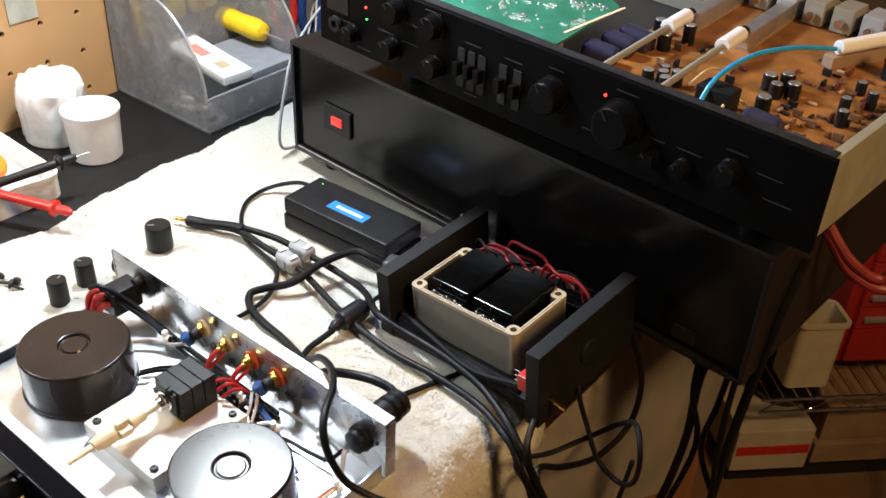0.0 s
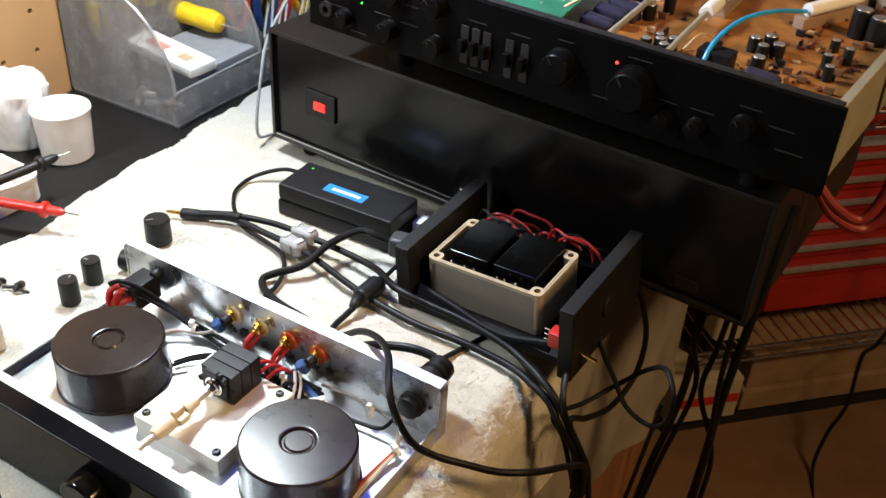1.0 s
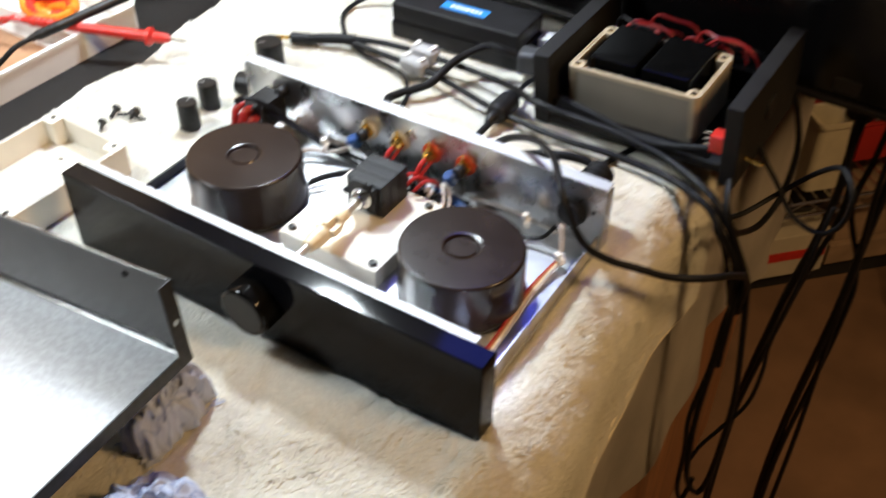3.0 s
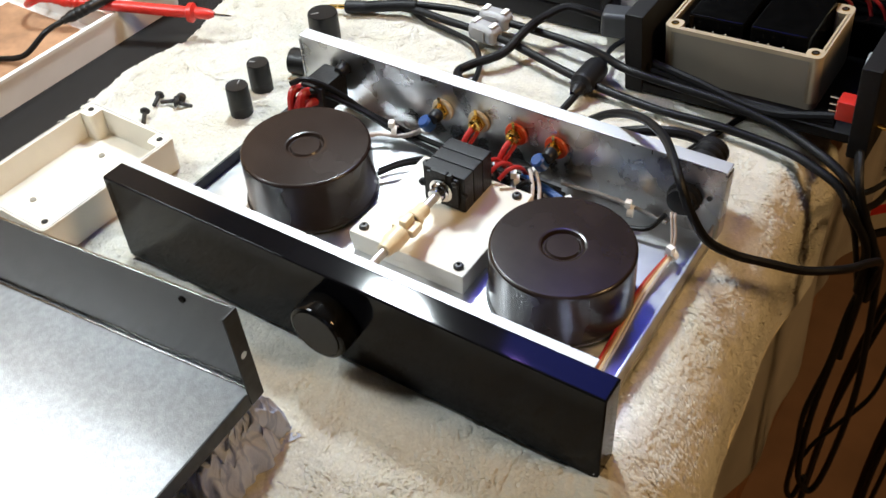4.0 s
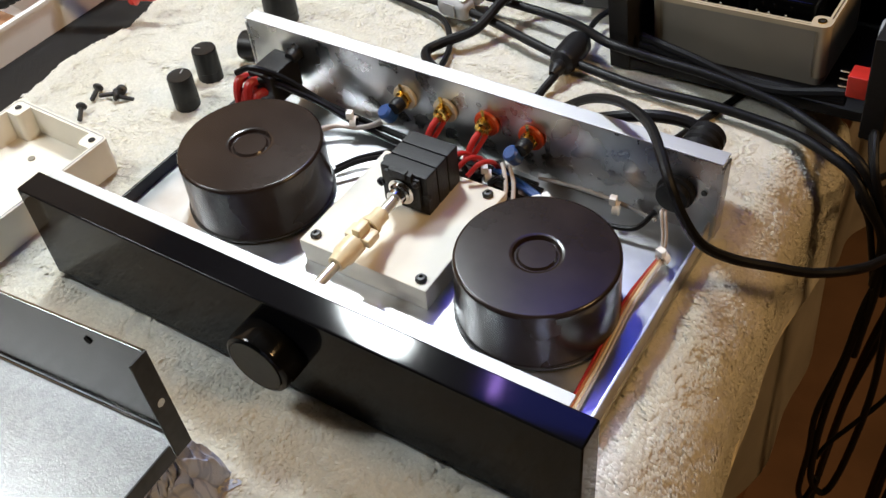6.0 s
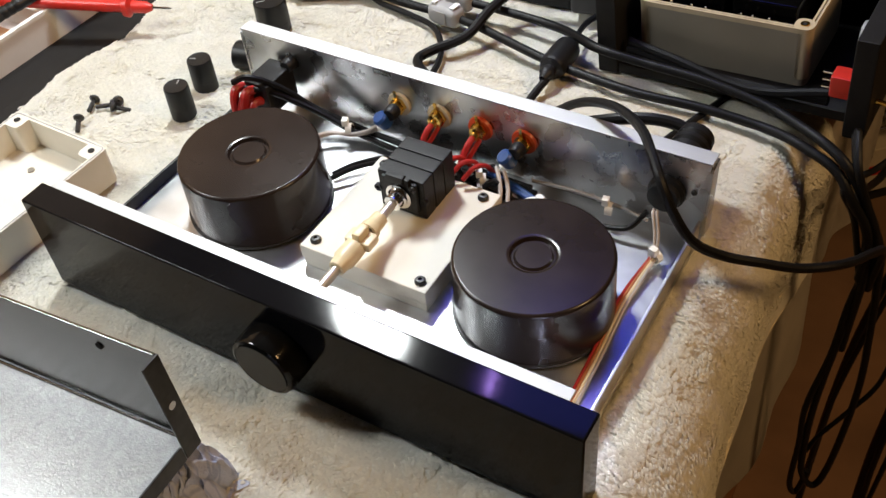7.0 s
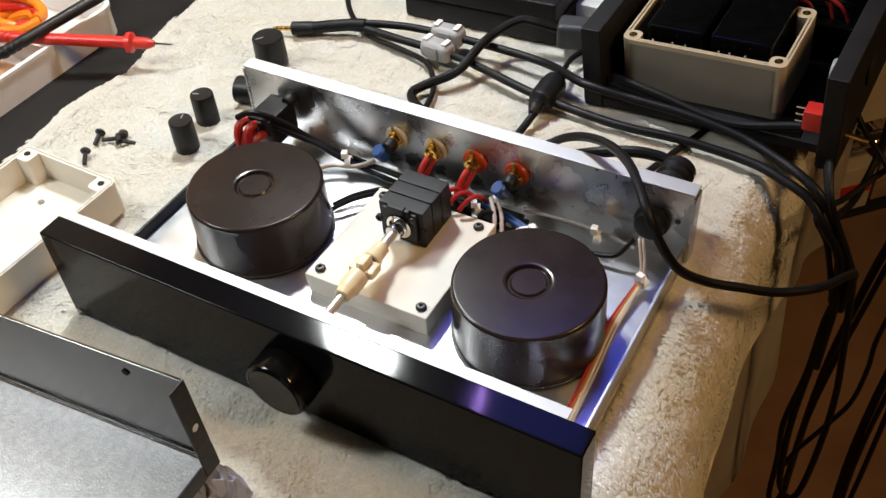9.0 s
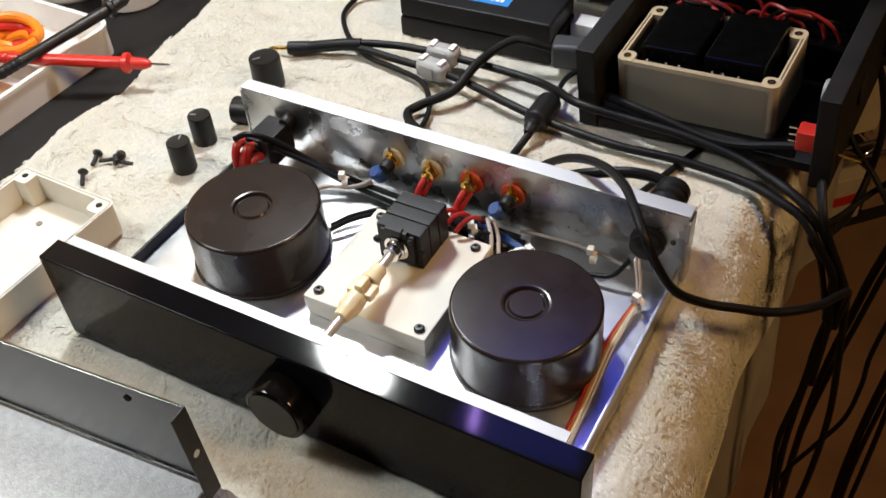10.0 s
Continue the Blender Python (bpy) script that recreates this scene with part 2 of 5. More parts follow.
def lathe(profile, n=32, m=None, bm=None):
    """A turned body: profile of (radius, height) from the bottom up."""
    out = bm or bmesh.new()
    tmp = bmesh.new()
    rings = []
    for r, z in profile:
        if r < 1e-6:
            rings.append([tmp.verts.new((0, 0, z))])
        else:
            rings.append([tmp.verts.new((r * math.cos(2 * math.pi * i / n), r * math.sin(2 * math.pi * i / n), z)) for i in range(n)])
    for a, b in zip(rings, rings[1:]):
        for i in range(n):
            k = (i + 1) % n
            if len(a) == 1 and len(b) == 1:
                continue
            if len(a) == 1:
                tmp.faces.new((a[0], b[i], b[k]))
            elif len(b) == 1:
                tmp.faces.new((a[i], a[k], b[0]))
            else:
                tmp.faces.new((a[i], a[k], b[k], b[i]))
    if m is not None:
        bmesh.ops.transform(tmp, matrix=m, verts=tmp.verts)
    return join(out, tmp)


def rod(a, b, r, n=12, bm=None, r2=None):
    """A plain round bar from a to b."""
    a, b = Vector(a), Vector(b)
    d = b - a
    m = Matrix.Translation(a) @ d.to_track_quat("Z", "Y").to_matrix().to_4x4()
    e = min(r * 0.15, 0.0005)
    r2 = r2 or r
    return lathe([(0, 0), (r - e, 0), (r, e), (r2, d.length - e), (r2 - e, d.length), (0, d.length)], n, m, bm)


def spline(pts, step=10):
    """Catmull-Rom through the points."""
    P = [Vector(p) for p in pts]
    P = [2 * P[0] - P[1], *P, 2 * P[-1] - P[-2]]
    out = []
    for i in range(1, len(P) - 2):
        p0, p1, p2, p3 = P[i - 1:i + 3]
        for k in range(step):
            t = k / step
            out.append(0.5 * (2 * p1 + (p2 - p0) * t + (2 * p0 - 5 * p1 + 4 * p2 - p3) * t * t + (3 * p1 - p0 - 3 * p2 + p3) * t ** 3))
    out.append(P[-2])
    return out


def tube(pts, r, n=10, step=8, bm=None):
    """A bent cord of round section."""
    out = bm or bmesh.new()
    c = spline(pts, step)
    rings, side = [], None
    for i, p in enumerate(c):
        d = (c[min(i + 1, len(c) - 1)] - c[max(i - 1, 0)]).normalized()
        if side is None:
            side = d.orthogonal().normalized()
        side = (side - d * side.dot(d)).normalized()
        up = d.cross(side)
        rings.append([out.verts.new(p + r * (math.cos(2 * math.pi * k / n) * side + math.sin(2 * math.pi * k / n) * up)) for k in range(n)])
    for a, b in zip(rings, rings[1:]):
        for k in range(n):
            out.faces.new((a[k], a[(k + 1) % n], b[(k + 1) % n], b[k]))
    out.faces.new(rings[0])
    out.faces.new(rings[-1][::-1])
    return out


def prism(outline, z0, z1, bevel=0.0, m=None, bm=None):
    """An upright slab with the outline (x, y) given."""
    out = bm or bmesh.new()
    tmp = bmesh.new()
    lo = [tmp.verts.new((x, y, z0)) for x, y in outline]
    hi = [tmp.verts.new((x, y, z1)) for x, y in outline]
    n = len(lo)
    tmp.faces.new(lo[::-1])
    tmp.faces.new(hi)
    for i in range(n):
        tmp.faces.new((lo[i], lo[(i + 1) % n], hi[(i + 1) % n], hi[i]))
    if bevel:
        bmesh.ops.bevel(tmp, geom=tmp.edges[:], offset=bevel, segments=1, affect="EDGES")
    if m is not None:
        bmesh.ops.transform(tmp, matrix=m, verts=tmp.verts)
    return join(out, tmp)


def rounded(x0, x1, y0, y1, r, n=5):
    pts = []
    for cx, cy, a0 in ((x1 - r, y1 - r, 0), (x0 + r, y1 - r, 90), (x0 + r, y0 + r, 180), (x1 - r, y0 + r, 270)):
        pts += [(cx + r * math.cos(radians(a0 + 90 * i / n)), cy + r * math.sin(radians(a0 + 90 * i / n))) for i in range(n + 1)]
    return pts


def open_box(x0, x1, y0, y1, z0, z1, wall, floor, r=0.004, lip=0.0):
    """A box with no top: rounded corners, thick walls, a floor."""
    bm = bmesh.new()
    w = wall
    loops = [(0, z0), (0, z1), (w, z1), (w, z0 + floor)]
    if lip:
        loops = [(0, z0), (0, z1 - 2 * lip), (-lip, z1 - 2 * lip), (-lip, z1), (w, z1), (w, z0 + floor)]
    rings = []
    for inset, z in loops:
        rr = max(r - inset, 0.0006)
        rings.append([bm.verts.new((x, y, z)) for x, y in rounded(x0 + inset, x1 - inset, y0 + inset, y1 - inset, rr)])
    for a, b in zip(rings, rings[1:]):
        n = len(a)
        for i in range(n):
            bm.faces.new((a[i], a[(i + 1) % n], b[(i + 1) % n], b[i]))
    bm.faces.new(rings[0][::-1])
    bm.faces.new(rings[-1])
    return bm


def fast_mesh(name, verts, faces, material, parent=None, smooth=True):
    """A mesh from numpy arrays: all faces with the same count of corners."""
    me = bpy.data.meshes.new(name)
    k = faces.shape[1]
    me.vertices.add(len(verts))
    me.vertices.foreach_set("co", verts.astype(np.float32).ravel())
    me.loops.add(faces.size)
    me.loops.foreach_set("vertex_index", faces.astype(np.int32).ravel())
    me.polygons.add(len(faces))
    me.polygons.foreach_set("loop_start", np.arange(0, faces.size, k, dtype=np.int32))
    me.update(calc_edges=True)
    me.validate()
    me.materials.append(material)
    if smooth:
        me.shade_smooth()
    ob = new(name, me)
    ob.parent = parent
    return ob


def ring(x0, x1, y0, y1, z0, z1, wall, r=0.004):
    """An upright band with rounded corners, open above and below."""
    bm = bmesh.new()
    rings = [[bm.verts.new((x, y, z)) for x, y in rounded(x0 + i, x1 - i, y0 + i, y1 - i, max(r - i, 0.0006))] for i, z in ((0, z0), (0, z1), (wall, z1), (wall, z0), (0, z0))]
    for a, b in zip(rings, rings[1:]):
        for i in range(len(a)):
            k = (i + 1) % len(a)
            bm.faces.new((a[i], a[k], b[k], b[i]))
    return bm


FLOOR, DESK = -0.92, -0.006

# ---- the room ----
top(part("floor", box(-0.9, 3.0, -2.6, 2.6, FLOOR - 0.1, FLOOR), CARPET, smooth=0), "brown floor in dim light", "floor", kind="structure")
top(part("ceiling", box(-0.9, 3.0, -2.6, 2.6, 1.55, 1.65), WALLP, smooth=0), "dim painted ceiling", "ceiling", kind="structure")
for nm, b in (("wall_north", (-0.9, 3.0, 2.6, 2.7)), ("wall_south", (-0.9, 3.0, -2.7, -2.6)), ("wall_east", (3.0, 3.1, -2.6, 2.6)), ("wall_west", (-0.9, -0.385, -2.6, 2.6))):
    top(part(nm, box(*b, FLOOR, 1.55), WALLP, smooth=0), "plain painted room wall", "wall", kind="structure")


def pegboard():
    """Hardboard with round holes, a sheet in front of the wall."""
    bm = bmesh.new()
    p, r, n = 0.045, 0.0032, 8
    for iy in range(-6, 22):
        for iz in range(0, 12):
            cy, cz = 0.353 + (iy - 8) * p, 0.010 + iz * p
            h = p / 2
            sq = [(h, 0), (h, h), (0, h), (-h, h), (-h, 0), (-h, -h), (0, -h), (h, -h)]
            outer = [bm.verts.new((0, cy + a, cz + b)) for a, b in sq]
            inner = [bm.verts.new((0, cy + r * math.cos(radians(45 * k)), cz + r * math.sin(radians(45 * k)))) for k in range(n)]
            deep = [bm.verts.new((-0.005, v.co.y, v.co.z)) for v in inner]
            for k in range(n):
                m = (k + 1) % n
                bm.faces.new((outer[k], outer[m], inner[m], inner[k]))
                bm.faces.new((inner[k], inner[m], deep[m], deep[k]))
    bmesh.ops.remove_doubles(bm, verts=bm.verts, dist=0.0002)
    bmesh.ops.translate(bm, verts=bm.verts, vec=(-0.356, 0, 0))
    return bm


pb = part("pegboard", pegboard(), PEG, smooth=0)
top(pb, "tan perforated hardboard panel on the wall", "pegboard", kind="structure")
# dark sheet added behind the board so its holes look shaded
part("backing", box(-0.384, -0.362, -0.30, 1.02, -0.02, 0.54), SHADEDARK, pb, smooth=0)

# ---- the bench ----
bench = thing("workbench", pose(0, 0, 0), "black-topped wooden workbench against the pegboard", "workbench")
part("bench_top", box(-0.355, 0.300, -0.75, 0.90, -0.036, DESK, 0.002), BLACKTOP, bench, "black ridged top")
part("side_panel", box(0.272, 0.296, -0.70, 0.88, FLOOR, -0.037, 0.002), WOOD, bench, "orange-brown wooden side panel")
part("side_panel", box(-0.350, -0.326, -0.70, 0.88, FLOOR, -0.037, 0.002), WOOD, bench)


# ---- towel ----
def towel_edge(y):
    return -0.143 - 0.055 * (y - 0.1) + 0.004 * math.sin(31 * y + 1) + 0.003 * math.sin(67 * y)


def drop_x(y):
    """Where the towel begins to fall over the bench edge."""
    return 0.291 + 0.075 * max(0.0, 0.150 - y) - 0.02 * max(0.0, -y)


def hang(y):
    """How much of the drop the towel covers: all in front, none behind the bracket."""
    u = min(1.0, max(0.0, (y - 0.300) / 0.040))
    return 1 - u * u * (3 - 2 * u)


def towel_point(x0, s, y):
    """Along the towel from its left edge: flat, over the bench edge, down."""
    e, r = drop_x(y), 0.045
    x = x0 + s
    lift = 0.0012 * math.sin(23 * x + 9 * y) + 0.0012 * math.sin(41 * y - 17 * x)
    u = min(1, max(0, (x - 0.301) / 0.013))
    roll = 0.0045 * u * u * (3 - 2 * u)
    if x < e:
        return Vector((x, y, lift - 0.0008)), Vector((0, 0, 1))
    a = (x - e) / r
    out = 0.0022 * math.sin(19 * y + 0.7) + 0.0012 * math.sin(47 * y)
    if a < math.pi / 2:
        return Vector((e + (r + out * a) * math.sin(a), y, -r + r * math.cos(a) + lift * (1 - a / 1.6) + roll * (1 - a / 1.5708))), Vector((math.sin(a), 0, math.cos(a)))
    d = x - e - r * math.pi / 2
    return Vector((e + r + out * 1.57 + d * 0.03, y, -r - d)), Vector((1, 0, 0))


def towel():
    t = thing("terry_towel", pose(0, 0, 0), "creamy white fluffy terry towel spread over the bench", "towel")
    ys = np.arange(-0.42, 0.80, 0.005)
    n = 104
    verts = []
    for y in ys:
        x0 = towel_edge(y)
        length = drop_x(y) - x0 + (0.045 * math.pi / 2 + 0.076) * hang(y)
        for i in range(n):
            p, nrm = towel_point(x0, length * i / (n - 1), y)
            h = 0.0016 * noise.noise(p * 75) + 0.0003
            if 0.0 < p.x < 0.291 and 0.004 < p.y + 0.017 * p.x < 0.186:
                h = -0.003
            verts.append(p + nrm * h)
    verts = np.array(verts)
    ny = len(ys)
    q = (np.arange(ny - 1)[:, None] * n + np.arange(n - 1)[None, :]).ravel()
    faces = np.stack([q, q + 1, q + n + 1, q + n], 1)
    fast_mesh("towel_cloth", verts, faces, TERRYBASE, t)
    # pile: short bent loops
    rng = np.random.default_rng(3)
    base, nor, tan, fringe = [], [], [], []
    for k in range(400000):
        y = rng.uniform(-0.36, 0.50)
        x0 = towel_edge(y)
        length = drop_x(y) - x0 + (0.045 * math.pi / 2 + 0.024 + 0.040 * rng.random() ** 2) * hang(y)
        s = rng.uniform(-0.004, length) if k % 14 else rng.uniform(-0.006, 0.002)
        p, nrm = towel_point(x0, max(s, 0), y)
        if s < 0:
            p.x += s
        if 0.0 < p.x < (0.3075 if p.y < 0.016 else 0.2935) and 0.001 < p.y + 0.017 * p.x < 0.190:
            continue      # the chassis stands here and presses the pile flat
        a = 2.4 * noise.noise(p * 26) + 3.0 * noise.noise(p * 7 + Vector((3, 1, 0))) + rng.normal(0, 0.5) + 2.2
        if s < 0.003:
            a = math.pi / 2 + rng.normal(0, 0.6)      # the edge tufts point off the cloth
        u = Vector((0, 1, 0))
        w = nrm.cross(u)
        clump = noise.noise(p * 150) + 0.6 * noise.noise(p * 310)
        base.append(p + nrm * (0.0016 * noise.noise(p * 75) + 0.0006 * clump - 0.0002))
        nor.append(nrm)
        fringe.append(1.35 if s < 0.001 else 1.0)
        tan.append(u * math.cos(a) + w * -math.sin(a) if s < 0.003 else u * math.cos(a) + w * math.sin(a))
    B, Nn, T = np.array(base), np.array(nor), np.array(tan)
    S = np.cross(Nn, T)
    L = (rng.uniform(0.0030, 0.0054, len(B)) * np.array(fringe))[:, None]
    W = rng.uniform(0.0005, 0.0009, len(B))[:, None]
    H = rng.uniform(0.0005, 0.0015, len(B))[:, None] * np.where((B[:, :1] > 0.290) & (B[:, :1] < 0.306), 0.35, 1.0)
    p0, p1 = B - S * W * 0.8, B + S * W * 0.8
    m0, m1 = B + T * L * 0.5 + Nn * H - S * W, B + T * L * 0.5 + Nn * H + S * W
    e0, e1 = B + T * L + Nn * H * 0.55 - S * W * 0.5, B + T * L + Nn * H * 0.55 + S * W * 0.5
    V = np.stack([p0, p1, m0, m1, e0, e1], 1).reshape(-1, 3)
    i = np.arange(len(B))[:, None] * 6
    F = np.concatenate([i + np.array([[1, 0, 2, 3]]), i + np.array([[3, 2, 4, 5]])], 0)
    pile = fast_mesh("looped_nap", V, F, TERRY, t)
    soft = np.repeat(Nn, 6, 0) + np.repeat(T, 6, 0) * np.tile(np.array([-0.6, -0.6, 0.0, 0.0, 0.7, 0.7]), len(B))[:, None]
    pile.data.normals_split_custom_set_from_vertices((soft / np.linalg.norm(soft, axis=1)[:, None]).astype(np.float32))
    tagged(pile, "soft uneven terry loops", kind="stuff")
    # woven band below the pile on the hanging side
    for nm, z0, z1, ox, m in (("woven_band", -0.098, -0.066, -0.0010, HEM), ("ridge", -0.083, -0.079, 0.0002, HEM), ("ridge", -0.101, -0.097, 0.0006, HEM), ("woven_band", -0.122, -0.0995, 0.0, HEM), ("ridge", -0.112, -0.108, 0.0012, HEM), ("ridge", -0.126, -0.121, 0.0014, HEM)):
        bm = bmesh.new()
        prev = None
        for y in np.arange(-0.42, 0.315, 0.01):
            out = 1.57 * (0.0022 * math.sin(19 * y + 0.7) + 0.0012 * math.sin(47 * y))
            x = drop_x(y) + 0.045 + out + ox
            ring = [bm.verts.new(v) for v in ((x - 0.003, y, z1), (x + 0.0005, y, z1 - 0.001), (x + 0.0012, y, (z0 + z1) / 2), (x + 0.0005, y, z0 + 0.001), (x - 0.003, y, z0))]
            if prev:
                for a in range(4):
                    bm.faces.new((prev[a], ring[a], ring[a + 1], prev[a + 1]))
            prev = ring
        part(nm, bm, m, t)
    return t


towel()


def sheet():
    """The plain cloth under the towel, hanging down the bench's side."""
    bm = bmesh.new()
    rows = []
    for y in np.arange(-0.45, 0.765, 0.015):
        low = -0.330 + 0.026 * math.sin(5.2 * y - 0.3) + 0.012 * math.sin(17 * y)
        ring = []
        for k in range(15):
            z = -0.05 + (low + 0.05) * k / 14
            wave = (0.003 + 0.010 * k / 14) * math.sin(21 * y + 0.8) * 0.6 + 0.004 * math.sin(55 * y + 3 * z)
            ring.append(bm.verts.new((drop_x(y) + 0.036 + 0.010 * k / 14 + wave * k / 14, y, z)))
        rows.append(ring)
    for a, b in zip(rows, rows[1:]):
        for k in range(14):
            bm.faces.new((a[k], b[k], b[k + 1], a[k + 1]))
    bmesh.ops.solidify(bm, geom=bm.faces[:], thickness=0.0015)
    ob = part("hanging_sheet", bm, SHEET)
    return top(ob, "beige cotton sheet hanging over the bench edge", "cloth")


sheet()


# ---- the amplifier chassis with its lid off ----
def screw_head(x, y, z, r, parent, m=None):
    bm = lathe([(0, z), (r, z), (r, z + r * 0.45), (r * 0.75, z + r * 0.75), (r * 0.35, z + r * 0.8), (r * 0.3, z + r * 0.45), (0, z + r * 0.4)], 16, (m or Matrix()) @ pose(x, y, 0))
    return part("screw", bm, DARKSTEEL, parent)


def toroid_cover(parent, x, y):
    R, h = 0.0405, 0.0355
    prof = [(R + 0.0005, 0), (R, 0.006), (R - 0.0004, h - 0.0022), (R - 0.0005, h - 0.0012), (R - 0.0010, h - 0.0004), (R - 0.0018, h), (R - 0.0022, h), (0.0134, h), (0.0128, h), (0.0118, h - 0.0003), (0.0108, h - 0.0022), (0.0098, h - 0.0022),
            (0.0088, h - 0.0010), (0, h - 0.0010)]
    c = part("toroid_cover", lathe(prof, 64, pose(x, y, 0.0032)), CAN, parent, "round black lacquered steel cover with a dimple")
    part("foot_ring", lathe([(R + 0.0014, 0), (R + 0.0014, 0.0012), (R - 0.001, 0.0012), (R - 0.001, 0)], 64, pose(x, y, 0.0028)), DARKSTEEL, c)
    return c


def rca(parent, x, z, y, washer, sleeve):
    """A phono socket seen from inside: washer, nut, tag and the sleeved wire on it."""
    m = pose(x, y, z, 90)
    j = part("phono_socket", lathe([(0, 0), (0.0042, 0), (0.0042, 0.0075), (0.0022, 0.008), (0.0022, 0.011), (0, 0.011)], 18, m), GOLD, parent, "gold-plated phono socket")
    part("washer", lathe([(0.0040, 0.0002), (0.0076, 0.0002), (0.0079, 0.001), (0.0074, 0.0024), (0.0040, 0.0024)], 28, m), washer, j)
    part("nut", lathe([(0.0040, 0.0024), (0.0056, 0.0024), (0.0056, 0.0046), (0.0040, 0.0046)], 6, m), GOLD, j)
    part("solder_tag", box(-0.0010, 0.0010, 0.004, 0.0100, 0.0030, 0.0035, m=m @ pose(0, 0, 0, 0, 0, 8)), GOLD, j)
    if sleeve == "red":
        part("sleeve", tube([(x, y - 0.010, z), (x - 0.001, y - 0.015, z - 0.003), (x - 0.003, y - 0.020, z - 0.012)], 0.0019, 10), REDWIRE, j, "red insulated wire")
        part("sleeve", tube([(x + 0.002, y - 0.006, z - 0.004), (x + 0.001, y - 0.013, z - 0.008), (x - 0.001, y - 0.018, z - 0.013)], 0.0014, 10), REDWIRE, j)
    else:
        part("sleeve", lathe([(0, 0.006), (0.0038, 0.006), (0.0045, 0.0075), (0.0045, 0.0115), (0.0036, 0.0135), (0, 0.014)], 20, m), PLASTIC, j, "shiny black capacitor body")
        part("sleeve", lathe([(0, 0.0), (0.0042, 0.0), (0.0048, 0.001), (0.0048, 0.0075), (0.0036, 0.009), (0, 0.009)], 16, pose(x - 0.003, y - 0.0115, z - 0.008, 30, -20)), BLUEPL, j, "blue sleeve")
        part("glue", lathe([(0, 0), (0.003, 0.0005), (0.0035, 0.002), (0.002, 0.0035), (0, 0.004)], 10, pose(x - 0.006, y - 0.013, z - 0.012)), MILKY, j)


def chassis():
    c = thing("amplifier_chassis", pose(-0.0038, 0.0025, 0.0013, 0.33, 0, -0.98), "open steel amplifier chassis with a gloss black front, lid removed", "amplifier")
    fl = part("base_plate", box(-0.003, 0.2965, 0.0155, 0.1835, 0.0, 0.0016, 0.0003), FLOORSTEEL, c, "bright zinc-plated floor")
    part("edge_lip", box(0.2940, 0.2955, 0.0168, 0.1800, 0.0017, 0.0135, 0.0003), FLOORSTEEL, fl, "low folded edge")
    # same lip on the left, its dark inner side painted in
    part("edge_lip", box(-0.0025, -0.0010, 0.0168, 0.1800, 0.0017, 0.0100, 0.0003), DARKSTEEL, fl, "folded edge, darkened for its shaded inner face")
    # rear panel with a folded top and end returns
    bm = box(-0.0050, 0.2965, 0.1818, 0.1833, 0.0018, 0.0506, 0.0004)
    box(0.2966, 0.2979, 0.1812, 0.1910, 0.0018, 0.0490, 0.0003, bm=bm)
    box(-0.0064, -0.0051, 0.1812, 0.1910, 0.0018, 0.0490, 0.0003, bm=bm)
    rear = part("rear_panel", bm, STEEL, c, "zinc-plated rear panel with folded edges")
    part("top_fold", box(-0.0056, 0.2972, 0.1811, 0.1912, 0.0508, 0.0519, 0.0005), BRUSHED, rear, "bright brushed top edge")
    screw_head(0, 0, 0, 0.0016, rear, pose(0.2895, 0.1817, 0.030, 90))
    bm = box(0.0005, 0.2965, 0.0154, 0.0166, 0.0018, 0.0545, 0.0003)
    ff = part("front_flange", bm, STEEL, c, "folded steel flange")
    part("top_fold", box(0.0005, 0.2965, 0.0154, 0.0240, 0.0547, 0.0558, 0.0004), BRUSHED, ff, "bright brushed top edge")
    part("front_panel", box(-0.0004, 0.3108, 0.0, 0.0151, 0.0, 0.0605, 0.0010, 4), PIANO, c, "mirror-gloss black front panel")
    kn = lathe([(0, 0.0), (0.0165, 0.0), (0.0174, 0.001), (0.0172, 0.0115), (0.0164, 0.0132), (0.0150, 0.0138), (0.0143, 0.0134), (0, 0.0134)], 48, pose(0.1580, -0.0003, 0.0312, 90))
    k = part("volume_knob", kn, KNOBG, c, "round gloss black knob")
    part("knob_face", lathe([(0, 0), (0.0140, 0), (0.0140, 0.0005), (0, 0.0006)], 40, pose(0.1580, -0.0138, 0.0312, 90)), KNOBM, k, "dark face")
    toroid_cover(c, 0.0620, 0.1003)
    toroid_cover(c, 0.2390, 0.0989)
    # sealed ivory box in the middle
    wb = part("ivory_box", box(0.1150, 0.1936, 0.0690, 0.1500, 0.0075, 0.0167, 0.0012), IVORYBOX, c, "ivory plastic box held by four screws")
    part("box_tray", box(0.1158, 0.1928, 0.0698, 0.1492, 0.0016, 0.0073, 0.0006), IVORYBOX, wb)
    for x, y in ((0.1216, 0.0756), (0.1872, 0.0749), (0.1858, 0.1431), (0.1216, 0.1431)):
        s = screw_head(x, y, 0.0167, 0.0030, wb)
    # rotary switch on the box
    rs = part("rotary_switch", box(0.1385, 0.1672, 0.1150, 0.1248, 0.0169, 0.0425, 0.0008), PLASTIC, c, "black rotary switch of three wafers")
    part("wafer", box(0.1385, 0.1672, 0.1252, 0.1350, 0.0169, 0.0425, 0.0008), PLASTIC, rs)
    part("wafer", box(0.1385, 0.1672, 0.1354, 0.1456, 0.0169, 0.0425, 0.0008), PLASTIC, rs)
    bm = box(0.1420, 0.1636, 0.1128, 0.1149, 0.0215, 0.0412, 0.0006)
    box(0.1455, 0.1600, 0.1118, 0.1149, 0.0390, 0.0440, 0.0006, bm=bm)
